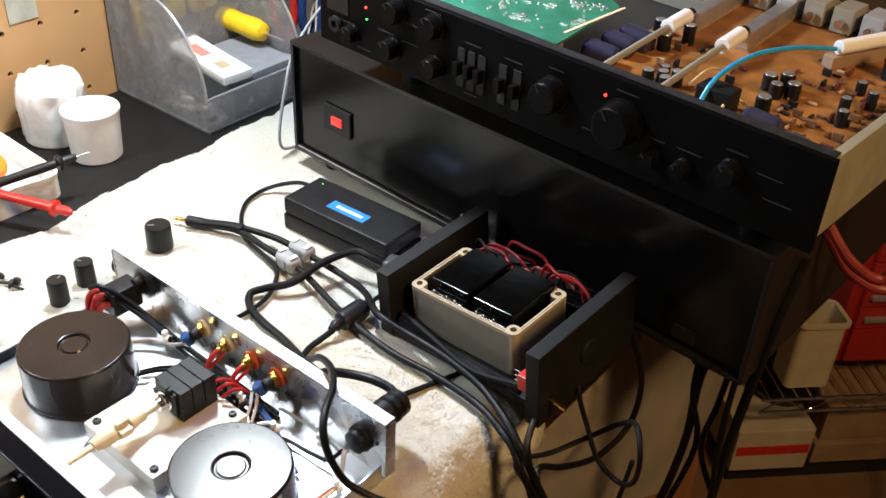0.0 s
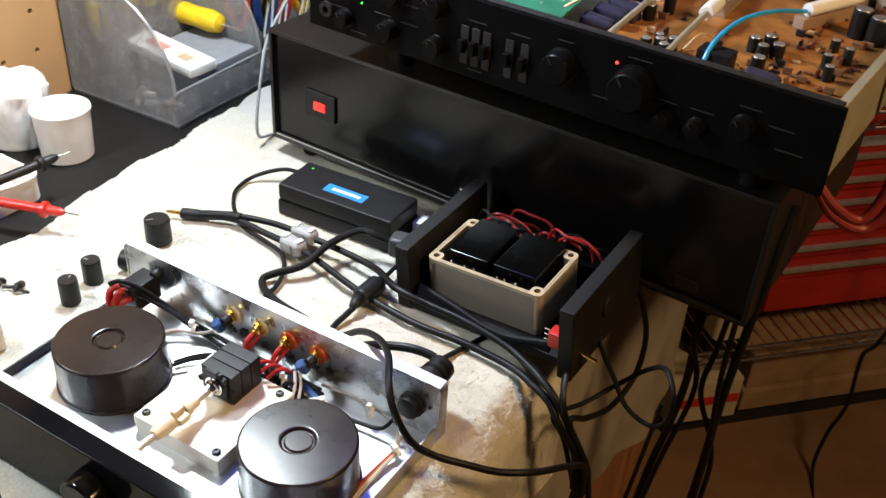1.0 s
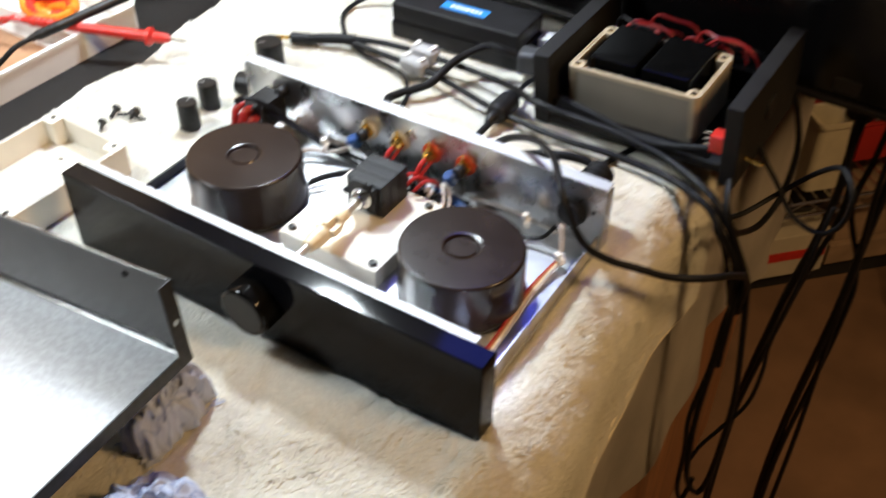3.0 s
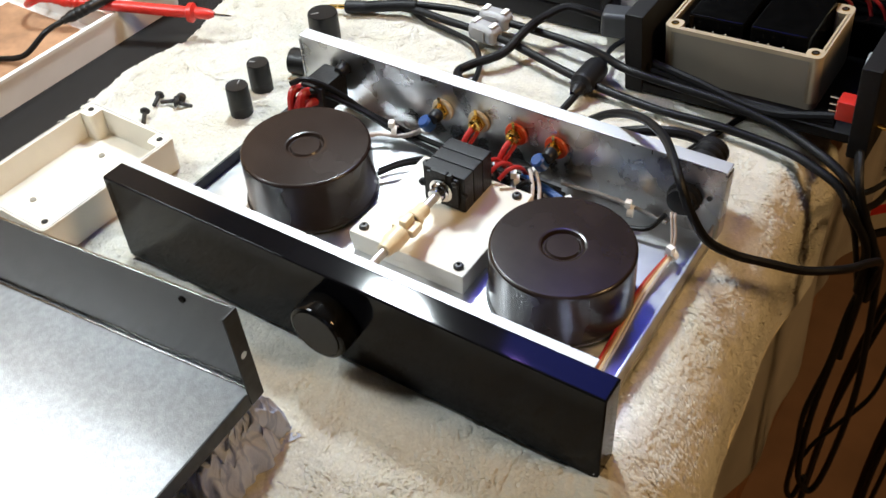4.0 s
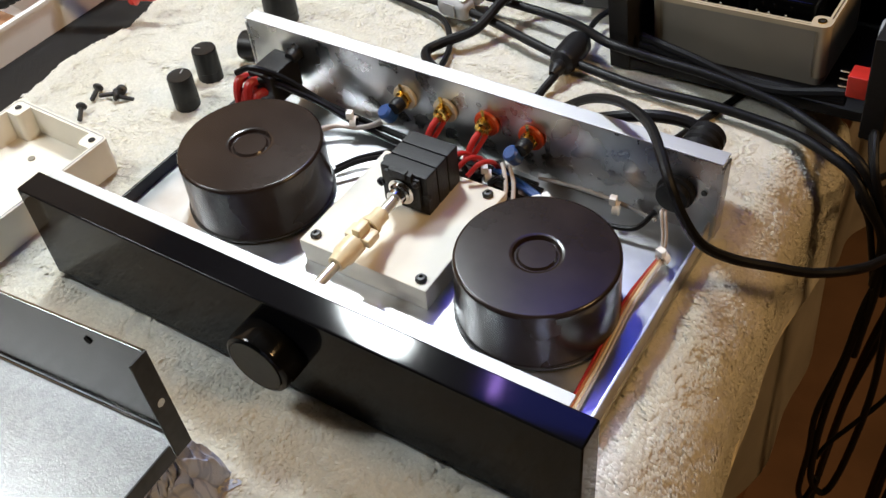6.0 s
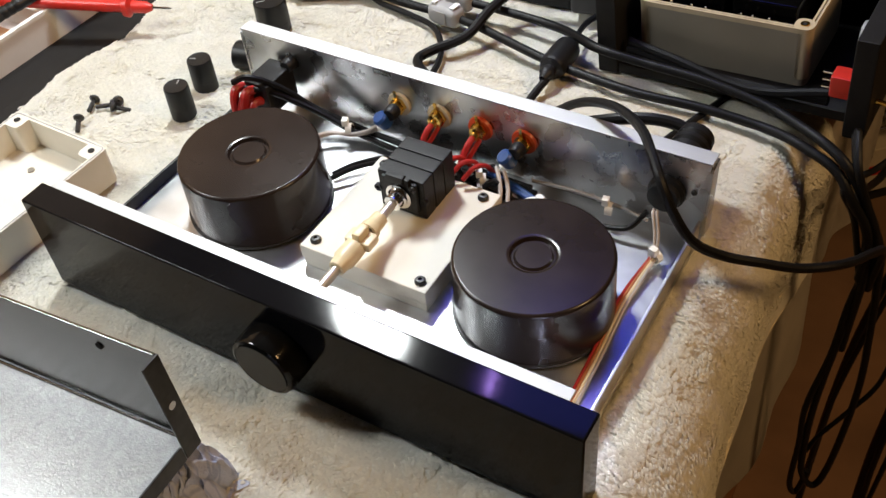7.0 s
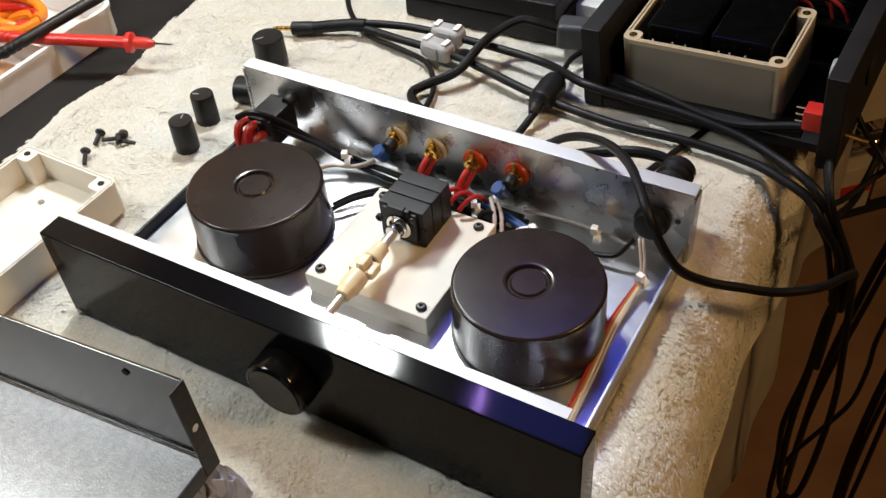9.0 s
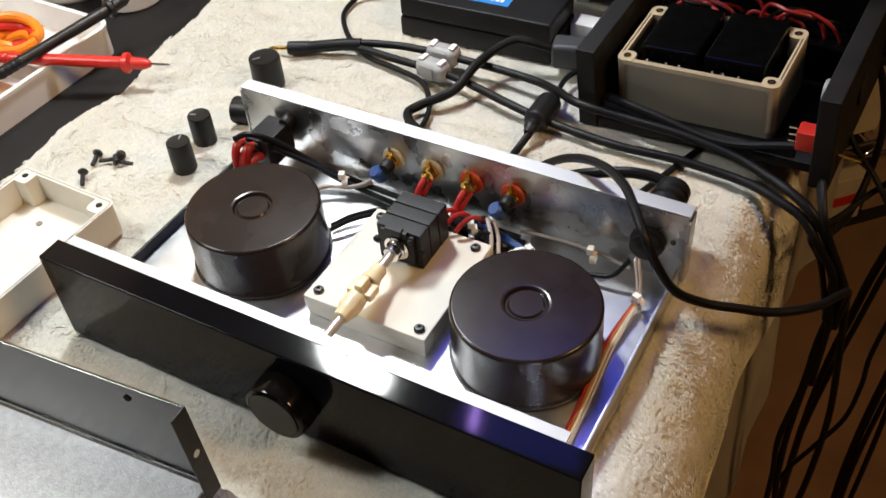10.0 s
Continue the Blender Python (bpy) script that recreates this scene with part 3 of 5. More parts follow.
    box(0.1490, 0.1570, 0.1110, 0.1149, 0.0405, 0.0450, 0.0006, bm=bm)
    part("front_boss", bm, PLASTIC, rs)
    part("bushing", lathe([(0, 0), (0.0078, 0), (0.0078, 0.0014), (0.0060, 0.0018), (0.0060, 0.003), (0.0050, 0.0036), (0.0048, 0.0075), (0.0040, 0.0078), (0, 0.0078)], 24, pose(0.1528, 0.1127, 0.0310, 90)), CHROME, rs, "threaded steel bushing")
    screw_head(0, 0, 0, 0.0019, rs, pose(0.1618, 0.1127, 0.0385, 90))
    for x in (0.1375, 0.1660):
        part("lug", lathe([(0.0012, 0), (0.0024, 0), (0.0024, 0.002), (0.0012, 0.002)], 12, pose(x, 0.1165, 0.0290, 90)), PLASTIC, rs)
    part("shaft", rod((0.1528, 0.1060, 0.0310), (0.1528, 0.0170, 0.0300), 0.0027, 16), SHAFT, rs, "steel shaft")
    # the coupler: two turned hubs and a clover-shaped middle
    bm = lathe([(0.0028, 0), (0.0044, 0.0008), (0.0046, 0.0075), (0.0056, 0.0095), (0.0058, 0.0125), (0.0046, 0.0130)], 14, pose(0.1528, 0.0945, 0.0309, 90))
    lathe([(0.0046, 0), (0.0058, 0.0005), (0.0060, 0.0100), (0.0050, 0.0125), (0.0044, 0.0170), (0.0030, 0.0175)], 14, pose(0.1528, 0.0705, 0.0306, 90), bm)
    part("coupler", bm, NYLON, rs, "ivory nylon shaft coupler")
    bm = box(0.1450, 0.1606, 0.0712, 0.0812, 0.0280, 0.0336, 0.0016)
    box(0.1500, 0.1556, 0.0714, 0.0810, 0.0235, 0.0382, 0.0016, bm=bm)
    part("coupler_lug", bm, NYLON, rs)
    # sockets, gland, switch
    for x, w, s in ((0.1090, CLEARW, "cap"), (0.1362, CLEARW, "red"), (0.1633, ORWASH, "red"), (0.1910, ORWASH, "cap")):
        rca(c, x + 0.001, 0.0306, 0.1816, w, s)
    part("cable_gland", lathe([(0, 0), (0.0102, 0), (0.0102, 0.003), (0.0085, 0.0042), (0.0085, 0.008), (0.005, 0.009), (0, 0.009)], 28, pose(0.2755, 0.1816, 0.0265, 90)), PLASTIC, c, "black cable gland")
    ps = part("power_switch", box(0.016, 0.034, 0.152, 0.179, 0.016, 0.038, 0.0015), PLASTIC, c, "black switch with red sleeved terminals")
    for k, (dx, dz) in enumerate(((0.016, 0.034), (0.020, 0.028), (0.024, 0.034), (0.028, 0.027))):
        part("red_sleeve", tube([(dx, 0.152, dz), (dx - 0.001, 0.146, dz + 0.001), (dx - 0.001, 0.1425, dz - 0.005), (dx, 0.141, dz - 0.014)], 0.0028, 9), REDWIRE, ps)
    part("fuse_cap", lathe([(0, 0), (0.0045, 0), (0.0045, 0.006), (0.0035, 0.008), (0, 0.008)], 18, pose(0.032, 0.1816, 0.038, 90)), PLASTIC, c)
    # wiring loom
    loom = (((0.014, 0.146, 0.040), (0.024, 0.150, 0.044), (0.038, 0.160, 0.034), (0.058, 0.168, 0.018), (0.085, 0.172, 0.010), (0.125, 0.172, 0.007), (0.175, 0.170, 0.007), (0.205, 0.168, 0.007)),
            ((0.020, 0.148, 0.036), (0.034, 0.156, 0.032), (0.055, 0.165, 0.020), (0.080, 0.169, 0.009), (0.115, 0.167, 0.006), (0.150, 0.165, 0.006)),
            ((0.012, 0.150, 0.034), (0.030, 0.163, 0.030), (0.060, 0.172, 0.013), (0.100, 0.1745, 0.006), (0.150, 0.174, 0.005), (0.200, 0.172, 0.006)),
            ((0.093, 0.128, 0.008), (0.102, 0.140, 0.010), (0.112, 0.152, 0.008), (0.130, 0.160, 0.006), (0.160, 0.160, 0.006)),
            ((0.090, 0.133, 0.006), (0.100, 0.146, 0.008), (0.118, 0.158, 0.010), (0.140, 0.164, 0.008)),
            ((0.205, 0.150, 0.006), (0.222, 0.158, 0.006), (0.245, 0.160, 0.007), (0.262, 0.162, 0.010), (0.270, 0.168, 0.020)))
    for pts in loom:
        part("black_wire", tube(pts, 0.0020 if pts[0][0] < 0.03 else 0.0015, 8), RUBBER, c)
    for pts in (((0.1030, 0.1720, 0.0230), (0.1010, 0.1735, 0.0190), (0.0925, 0.1690, 0.0130), (0.0826, 0.1640, 0.0105), (0.0700, 0.1590, 0.0110), (0.0580, 0.1480, 0.0090)), ((0.1040, 0.1735, 0.0220), (0.1020, 0.1745, 0.0175), (0.0935, 0.1705, 0.0115), (0.0835, 0.1655, 0.0092), (0.0710, 0.1605, 0.0098), (0.0590, 0.1490, 0.0080)),
                ((0.186, 0.166, 0.020), (0.193, 0.158, 0.016), (0.198, 0.148, 0.010), (0.204, 0.140, 0.006)), ((0.183, 0.164, 0.022), (0.190, 0.155, 0.017), (0.194, 0.146, 0.011), (0.199, 0.139, 0.006))):
        part("white_wire", tube(pts, 0.0012, 8), WHITEWIRE, c)
    for pts in (((0.178, 0.163, 0.016), (0.195, 0.163, 0.013), (0.215, 0.157, 0.011), (0.235, 0.149, 0.008), (0.252, 0.142, 0.006)), ((0.182, 0.160, 0.014), (0.200, 0.160, 0.012), (0.220, 0.153, 0.009), (0.240, 0.146, 0.006))):
        part("blue_wire", tube(pts, 0.0016, 8), BLUEPL, c)
    part("white_wire", tube([(0.200, 0.174, 0.010), (0.225, 0.1745, 0.012), (0.250, 0.1735, 0.012), (0.270, 0.170, 0.012)], 0.0011, 8), GREYPL, c)
    for x in (0.160, 0.1675, 0.1755):
        part("red_wire", tube([(x - 0.004, 0.146, 0.022), (x, 0.153, 0.027), (x + 0.003, 0.160, 0.024), (x + 0.004, 0.166, 0.015)], 0.0014, 8), REDWIRE, c)
    rng = random.Random(4)
    for k in range(16):
        x, y = rng.uniform(0.14, 0.21), rng.uniform(0.153, 0.176)
        h = rng.uniform(0.006, 0.024)
        col = rng.choice((RUBBER, RUBBER, PLASTIC, MILKY, GREYPL, REDWIRE))
        part("component", tube([(x, y, 0.003), (x + rng.uniform(-.006, .006), y, h), (x + rng.uniform(-.014, .014), y + rng.uniform(-.008, .004), h * 0.7), (x + rng.uniform(-.02, .02), y, 0.004)], rng.uniform(0.0011, 0.0022), 7, 5), col, c)
    for x, y, z, a in ((0.0785, 0.166, 0.012, 20), (0.214, 0.156, 0.011, 60), (0.246, 0.170, 0.011, 10), (0.174, 0.160, 0.012, 30), (0.2815, 0.150, 0.007, 70)):
        bm = lathe([(0.0030, 0), (0.0038, 0), (0.0038, 0.0036), (0.0030, 0.0036)], 12, pose(x, y, z, 0, 90, a))
        box(-0.002, 0.0018, -0.0022, 0.0022, 0.0030, 0.0075, 0.0004, m=pose(x, y, z, 0, 0, a), bm=bm)
        part("cable_tie", bm, WHITEPL, c, "white nylon cable tie")
    for k, m in enumerate((REDWIRE, BROWNWIRE, NYLON, WHITEWIRE)):
        o = k * 0.0015
        part("led_wire", tube([(0.2800 + o * .6, 0.150, 0.007), (0.2768 + o, 0.128, 0.0045), (0.2765 + o, 0.112, 0.004), (0.2785 + o, 0.085, 0.004), (0.2800 + o, 0.055, 0.004), (0.2805 + o, 0.030, 0.006), (0.2800 + o, 0.0165, 0.012)], 0.00090, 8), m, c)
    for k in range(2):
        part("pale_wire", tube([(0.273 + k * .002, 0.169, 0.022), (0.2745 + k * .0022, 0.164, 0.024), (0.2785 + k * .002, 0.158, 0.016), (0.2805 + k * .001, 0.153, 0.009), (0.2805, 0.149, 0.007)], 0.0008, 8), WHITEWIRE, c)
    return c


chassis()
glow = bpy.data.lights.new("chassis_led", "POINT")
glow.energy, glow.color, glow.shadow_soft_size = 0.03, (0.75, 0.80, 1.0), 0.003
new("chassis_led", glow).location = (0.287, 0.022, 0.030)


# ---- the chassis cover lying upside down on the rag ----
def cover():
    c = thing("chassis_cover", pose(0.1595, -0.061, 0.0408, 0, -3.1, 1.9), "bare steel chassis cover lying upside down on a rag", "metal cover")
    t, h = 0.0013, 0.0570
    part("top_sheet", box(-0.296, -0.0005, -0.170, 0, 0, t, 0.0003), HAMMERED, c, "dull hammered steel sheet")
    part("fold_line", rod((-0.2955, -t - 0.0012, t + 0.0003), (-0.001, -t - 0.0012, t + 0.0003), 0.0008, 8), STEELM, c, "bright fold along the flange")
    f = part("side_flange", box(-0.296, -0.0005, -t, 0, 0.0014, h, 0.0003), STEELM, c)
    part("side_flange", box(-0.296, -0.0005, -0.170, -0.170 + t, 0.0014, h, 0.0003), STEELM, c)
    # end strips face away from the lamps: their shade is in the colour
    r = part("end_return", box(-0.0004, 0.0008, -0.0090, 0.0, 0.0, h, 0.0003), DARKSTEEL, c, "folded end strip with a screw hole, darkened as the shaded side")
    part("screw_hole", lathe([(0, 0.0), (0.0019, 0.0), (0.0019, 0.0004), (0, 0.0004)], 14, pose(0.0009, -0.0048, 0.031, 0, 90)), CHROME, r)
    part("end_return", box(-0.0004, 0.0008, -0.170, -0.161, 0.0, h, 0.0003), DARKSTEEL, c)
    part("end_lip", box(-0.0004, 0.0008, -0.1605, -0.0095, 0.0, 0.0085, 0.0003), DARKSTEEL, c)
    for x in (-0.032,):
        part("screw_hole", lathe([(0, 0.0), (0.0018, 0.0), (0.0018, 0.0004), (0, 0.0004)], 14, pose(x, -t - 0.0002, h - 0.008, 90)), SHADEDARK, f)


cover()


def crumple(name, cx, cy, sx, sy, h, seed, label, cap, edge):
    """A bunched piece of cotton: folds across a low heap, pressed to the height cap short of the line x = edge."""
    n, bm, rows = 64, bmesh.new(), []
    off = Vector((seed * 7.3, seed * 3.1, 0))
    for j in range(n):
        row = []
        for i in range(n):
            u, v = i / (n - 1) * 2 - 1, j / (n - 1) * 2 - 1
            d = min(1, (abs(u) ** 2.4 + abs(v) ** 2.4) ** 0.5)
            p = Vector((u * 1.6, v * 1.6, 0)) + off
            warp = Vector((noise.noise(p) * 1.4, noise.noise(p + Vector((4, 0, 0))) * 0.8, 0))
            fold = noise.noise(p * 1.3) * 0.4 + abs(noise.noise(p * 2.2 + warp)) * 0.8 - 0.15
            fine = (0.5 - abs(noise.noise(Vector((p.x * 2.0 + p.y * 1.2, p.y * 5.0 - p.x, 2)) + warp))) * 0.36
            z = h * max(0, 1 - d ** 2.6) ** 0.62 * (0.74 + 0.40 * fold + fine)
            e = 1 + 0.16 * noise.noise(p * 1.7 + Vector((0, 0, 5)))
            x, y = u * sx * e + 0.004 * noise.noise(p * 3), v * sy * e + 0.004 * noise.noise(p * 3 + off)
            if cx + x < edge:
                z = min(z, cap - 0.001 * (1 - u))
            row.append(bm.verts.new((x, y, z + 0.001)))
        rows.append(row)
    for a, b in zip(rows, rows[1:]):
        for i in range(n - 1):
            bm.faces.new((a[i], a[i + 1], b[i + 1], b[i]))
    ob = part(name, bm, CHECK, smooth=1.2)
    ob.matrix_world = pose(cx, cy, 0)
    return top(ob, label, "cloth")


crumple("checked_rag", 0.1515, -0.080, 0.0135, 0.0290, 0.043, 1, "bunched blue-checked cotton rag under the metal cover", 0.0375, 0.1620)
crumple("checked_rag", -0.085, -0.150, 0.050, 0.060, 0.030, 3, "crumpled blue-checked cotton rag under the metal cover", 0.0240, 1.0)
crumple("checked_rag", 0.2050, -0.145, 0.042, 0.036, 0.034, 5, "crumpled pale checked cotton cloth on the towel beside the cover", 0.2, 1.0)


# ---- ivory lid, knobs, screws ----
def ivory_lid():
    t = thing("plastic_box_lid", pose(-0.0778, 0.031, 0.0008, 0, 0, -2.5), "upturned ivory plastic box lid with corner posts", "box lid")
    sx, sy = 0.0398, 0.0535
    b = part("lid_shell", open_box(-sx, sx, -sy, sy, 0, 0.0235, 0.0030, 0.0035, 0.004), IVORYBOX, t)
    part("rim_groove", ring(-sx + 0.0010, sx - 0.0010, -sy + 0.0010, sy - 0.0010, 0.0230, 0.0238, 0.0006, 0.003), GREYPL, b)
    for x in (-1, 1):
        for y in (-1, 1):
            bm = prism(rounded(-0.0065, 0.0065, -0.0065, 0.0065, 0.003), 0.0032, 0.0236, 0.0004, pose(x * (sx - 0.0068), y * (sy - 0.0068), 0))
            p = part("corner_post", bm, IVORYBOX, b)
            part("screw_hole", lathe([(0, 0), (0.0021, 0), (0.0021, 0.0004), (0, 0.0004)], 14, pose(x * (sx - 0.0068), y * (sy - 0.0068), 0.0237)), SHADEDARK, p)
    for x, y in ((0.018, 0.012), (-0.012, 0.030), (-0.015, -0.025)):
        part("moulding_mark", lathe([(0, 0), (0.0022, 0), (0.0022, 0.0008), (0, 0.0008)], 14, pose(x, y, 0.0034)), GREYBOX, b)


ivory_lid()


def loose_knob(x, y, r, h, rz=0, m=None):
    prof = [(0, 0), (r * 0.96, 0), (r, 0.0006), (r, h * 0.32), (r * 0.985, h * 0.325), (r * 0.985, h * 0.34), (r, h * 0.345), (r * 0.97, h - 0.0008), (r * 0.93, h), (r * 0.85, h - 0.0003), (0, h - 0.0003)]
    t = thing("control_knob", m or pose(x, y, 0.0008, 0, 0, rz), "black cylindrical control knob lying loose on the towel" if m else "black cylindrical control knob standing on the towel", "knob", "loose knobs")
    part("knob_body", lathe(prof, 36), KNOBM, t)
    part("pointer_line", box(-0.0004, 0.0004, r * 0.25, r * 0.75, h - 0.0002, h + 0.0002), GREYPL, t, "faint pointer line")
    return t


loose_knob(-0.0393, 0.1485, 0.0082, 0.0235, 20)
loose_knob(-0.0450, 0.1782, 0.0082, 0.0235, 110)
loose_knob(-0.0447, 0.2553, 0.0118, 0.0240, 140)
loose_knob(0, 0, 0.0100, 0.0200, 0, pose(-0.0195, 0.212, 0.0108, 0, -90, 12))


def loose_screw(x, y, rz, tilt=78):
    m = pose(x, y, 0.0035, tilt, 0, rz)
    t = thing("machine_screw", m, "small black cross-head screw lying on the towel", "screw", "loose screws")
    part("screw_head", lathe([(0, 0.0), (0.0016, 0.0), (0.0034, 0.001), (0.0036, 0.0018), (0.0026, 0.0030), (0.001, 0.0033), (0.0008, 0.0022), (0, 0.0022)], 16, pose(0, 0, 0.0)), DARKSTEEL, t)
    part("thread", lathe([(0, -0.010), (0.0009, -0.010)] + [(0.0016 - 0.0003 * (i % 2), -0.0095 + i * 0.00048) for i in range(20)] + [(0, 0)], 12), DARKSTEEL, t)


for a in ((-0.1045, 0.1330, 200, 80), (-0.0990, 0.1130, 215, 75), (-0.0905, 0.1340, 120, 85), (-0.0855, 0.1335, 300, 70), (-0.0890, 0.1395, 60, 60)):
    loose_screw(*a)


# ---- stack of equipment at the back ----
def power_amp():
    a = thing("power_amplifier", pose(-0.066, 0.4455, 0.0, 0, 0, -3.6), "large black power amplifier with a glossy front and lit red switch", "amplifier")
    w, h, d = 0.514, 0.138, 0.32
    for b in ((0, w, 0.019, 0.0235), (0, w, h - 0.004, h), (0, 0.004, 0.0237, h - 0.0042), (w - 0.004, w, 0.0237, h - 0.0042)):
        part("case_panel", box(b[0], b[1], 0, d, b[2], b[3], 0.0008), AMPSHELL, a)
    f = part("front_panel", box(0.0045, w - 0.0045, 0.005, 0.011, 0.024, h - 0.0045, 0.0006), AMPFACE, a, "glossy black front panel")
    part("logo", box(0.448, 0.468, 0.0042, 0.0049, 0.029, 0.041), PRINT, f, "dim grey emblem")
    s = part("rocker_switch", box(0.044, 0.082, 0.002, 0.0049, 0.0585, 0.0865, 0.001), PLASTIC, a, "rocker switch with a glowing red key")
    part("rocker", box(0.0565, 0.071, 0.0002, 0.0021, 0.0680, 0.0770, 0.0006, m=pose(0, 0, 0)), REDROCKER, s)
    for x in (0.03, 0.47):
        for y in (0.03, d - 0.03):
            part("foot", lathe([(0, 0), (0.011, 0), (0.013, 0.0192), (0, 0.0192)], 20, pose(x, y, -0.0005)), RUBBER, a)
    part("edge_trim", box(0.0045, 0.30, 0.0006, 0.0018, 0.0237, 0.0244), ALU, a)


power_amp()

PRE = pose(0.016, 0.407, 0.160, 0, 0, -4.5)
PREI = PRE.inverted()


def preloc(x, y, z):
    return PREI @ Vector((x, y, z))


def preamp():
    a = thing("preamplifier", PRE, "black preamplifier with its top off and circuit boards exposed", "amplifier")
    w, d = 0.462, 0.30
    part("front_panel", box(0, w, 0, 0.006, 0.016, 0.082, 0.001), PREFACE, a, "black front panel with small grey lettering")
    part("top_rail", box(0.004, w - 0.004, 0.0062, 0.016, 0.0795, 0.0812, 0.0005), DARKSTEEL, a, "dark metal top rail")
    part("base_pan", box(0.004, w - 0.004, 0.0062, d, 0.018, 0.0205), AMPSHELL, a)
    part("side_wall", box(w - 0.010, w - 0.003, 0.0062, d, 0.0207, 0.0790, 0.0008), CREAM, a, "cream-grey side wall")
    part("side_wall", box(0.004, 0.007, 0.0062, d, 0.0207, 0.0700, 0.0006), AMPSHELL, a)
    part("rear_wall", box(0.0075, w - 0.0105, d - 0.003, d, 0.0207, 0.070, 0.0006), CREAM, a)
    for x in (0.06, 0.40):
        for y in (0.06, d - 0.04):
            part("foot", lathe([(0, 0), (0.012, 0), (0.013, 0.0398), (0, 0.0398)], 20, pose(x, y, -0.0220)), RUBBER, a)
    # controls: place along the front, height, radius, depth
    for x, z, r, dp in ((0.096, 0.068, 0.0105, 0.012), (0.138, 0.068, 0.0105, 0.012), (0.091, 0.035, 0.0095, 0.012), (0.140, 0.035, 0.0095, 0.012), (0.043, 0.033, 0.0085, 0.010),
                        (0.255, 0.052, 0.0140, 0.014), (0.315, 0.052, 0.0175, 0.016), (0.343, 0.037, 0.0075, 0.011), (0.367, 0.038, 0.0075, 0.011), (0.400, 0.050, 0.009, 0.011)):
        k = part("knob", lathe([(0, 0), (r, 0), (r, 0.0015), (r * 0.9, 0.002), (r * 0.86, dp - 0.001), (r * 0.8, dp), (0, dp)], 28, pose(x, -0.0002, z, 90)), PREKNOB, a)
        part("pointer", box(-0.0005, 0.0005, r * 0.35, r * 0.8, dp, dp + 0.0003, m=pose(x, -0.0002, z, 90, 0, 0) @ pose(0, 0, 0, 0, 0, 35)), PRINT, k)
    for x in (0.166, 0.1765, 0.187, 0.208, 0.222):
        b = part("lever_slot", box(x - 0.0038, x + 0.0038, -0.001, -0.0001, 0.027, 0.059, 0.0006), SHADEDARK, a)
        part("lever", box(x - 0.0028, x + 0.0028, -0.008, -0.0012, 0.038, 0.049, 0.0008), PREKNOB, b)
    part("jack_socket", lathe([(0.003, 0), (0.007, 0), (0.007, 0.003), (0.003, 0.003)], 20, pose(0.021, -0.0002, 0.035, 90)), PLASTIC, a)
    part("window", box(0.010, 0.037, -0.0008, -0.0001, 0.046, 0.066, 0.0004), PLASTIC, a)
    part("red_lamp", lathe([(0, 0), (0.0012, 0), (0.0010, 0.0012), (0, 0.0015)], 12, pose(0.059, -0.0002, 0.060, 90)), REDLED, a, "lit red indicator")
    part("green_lamp", lathe([(0, 0), (0.0009, 0), (0.0008, 0.001), (0, 0.0014)], 12, pose(0.060, -0.0002, 0.050, 90)), GREENLED, a, "lit green indicator")
    part("red_lamp", lathe([(0, 0), (0.0012, 0), (0.0010, 0.0012), (0, 0.0015)], 12, pose(0.299, -0.0002, 0.067, 90)), REDLED, a)
    rng = random.Random(8)
    bars = [(0.012, 0.030, 0.0735, 0.0040), (0.012, 0.034, 0.0695, 0.0012)]
    for x, z in ((0.090, 0.0775), (0.133, 0.0775), (0.112, 0.060), (0.112, 0.044), (0.083, 0.0455), (0.1765, 0.064), (0.215, 0.064), (0.1765, 0.023), (0.255, 0.0705), (0.315, 0.0735), (0.343, 0.049), (0.367, 0.050), (0.400, 0.063), (0.030, 0.040), (0.055, 0.022), (0.425, 0.055), (0.435, 0.040), (0.29, 0.036)):
        bars.append((x - rng.uniform(0.006, 0.011), x + rng.uniform(0.006, 0.011), z, 0.0009))
    for x0, x1, z, t in bars:
        part("lettering", box(x0, x1, -0.0003, -0.00005, z, z + t), PRINT, a)
    # green board, solder side up
    g = part("green_circuit_board", prism([tuple(preloc(*p))[:2] for p in ((0.064, 0.424, 0), (0.255, 0.409, 0), (0.249, 0.510, 0), (0.185, 0.552, 0), (0.070, 0.565, 0))], 0.0770, 0.0790), PCBG, a, "green circuit board, solder side up")
    part("board_edge", box(0.240, 0.2425, 0.020, 0.098, 0.0792, 0.0797, m=pose(-0.012, 0.022, 0)), NYLON, g)
    bm = bmesh.new()
    for k in range(700):
        x, y = rng.uniform(0.070, 0.245), rng.uniform(0.428, 0.550)
        if noise.noise(Vector((x * 38, y * 38, 0))) < -0.05 or y > 0.55 - max(0, x - 0.185) * 0.62 or y < 0.428:
            continue
        p = preloc(x, y, 0)
        l = rng.choice((0.0008, 0.0008, 0.0012, 0.0035))
        box(p.x - l, p.x + l, p.y - 0.0007, p.y + 0.0007, 0.0790, 0.0798, bm=bm)
    tagged(part("solder_joints", bm, SOLDER, g, "bright solder joints", smooth=0), kind="stuff")
    for x in (0.08, 0.22):
        part("pillar", rod((x, 0.05, 0.0205), (x, 0.05, 0.0768), 0.003, 8), ALU, g)
    # brown board with parts
    bz = 0.0545
    b = part("brown_circuit_board", box(0.235, w - 0.0105, 0.0165, d - 0.004, bz - 0.0018, bz), PCBO, a, "brown phenolic circuit board crowded with parts")
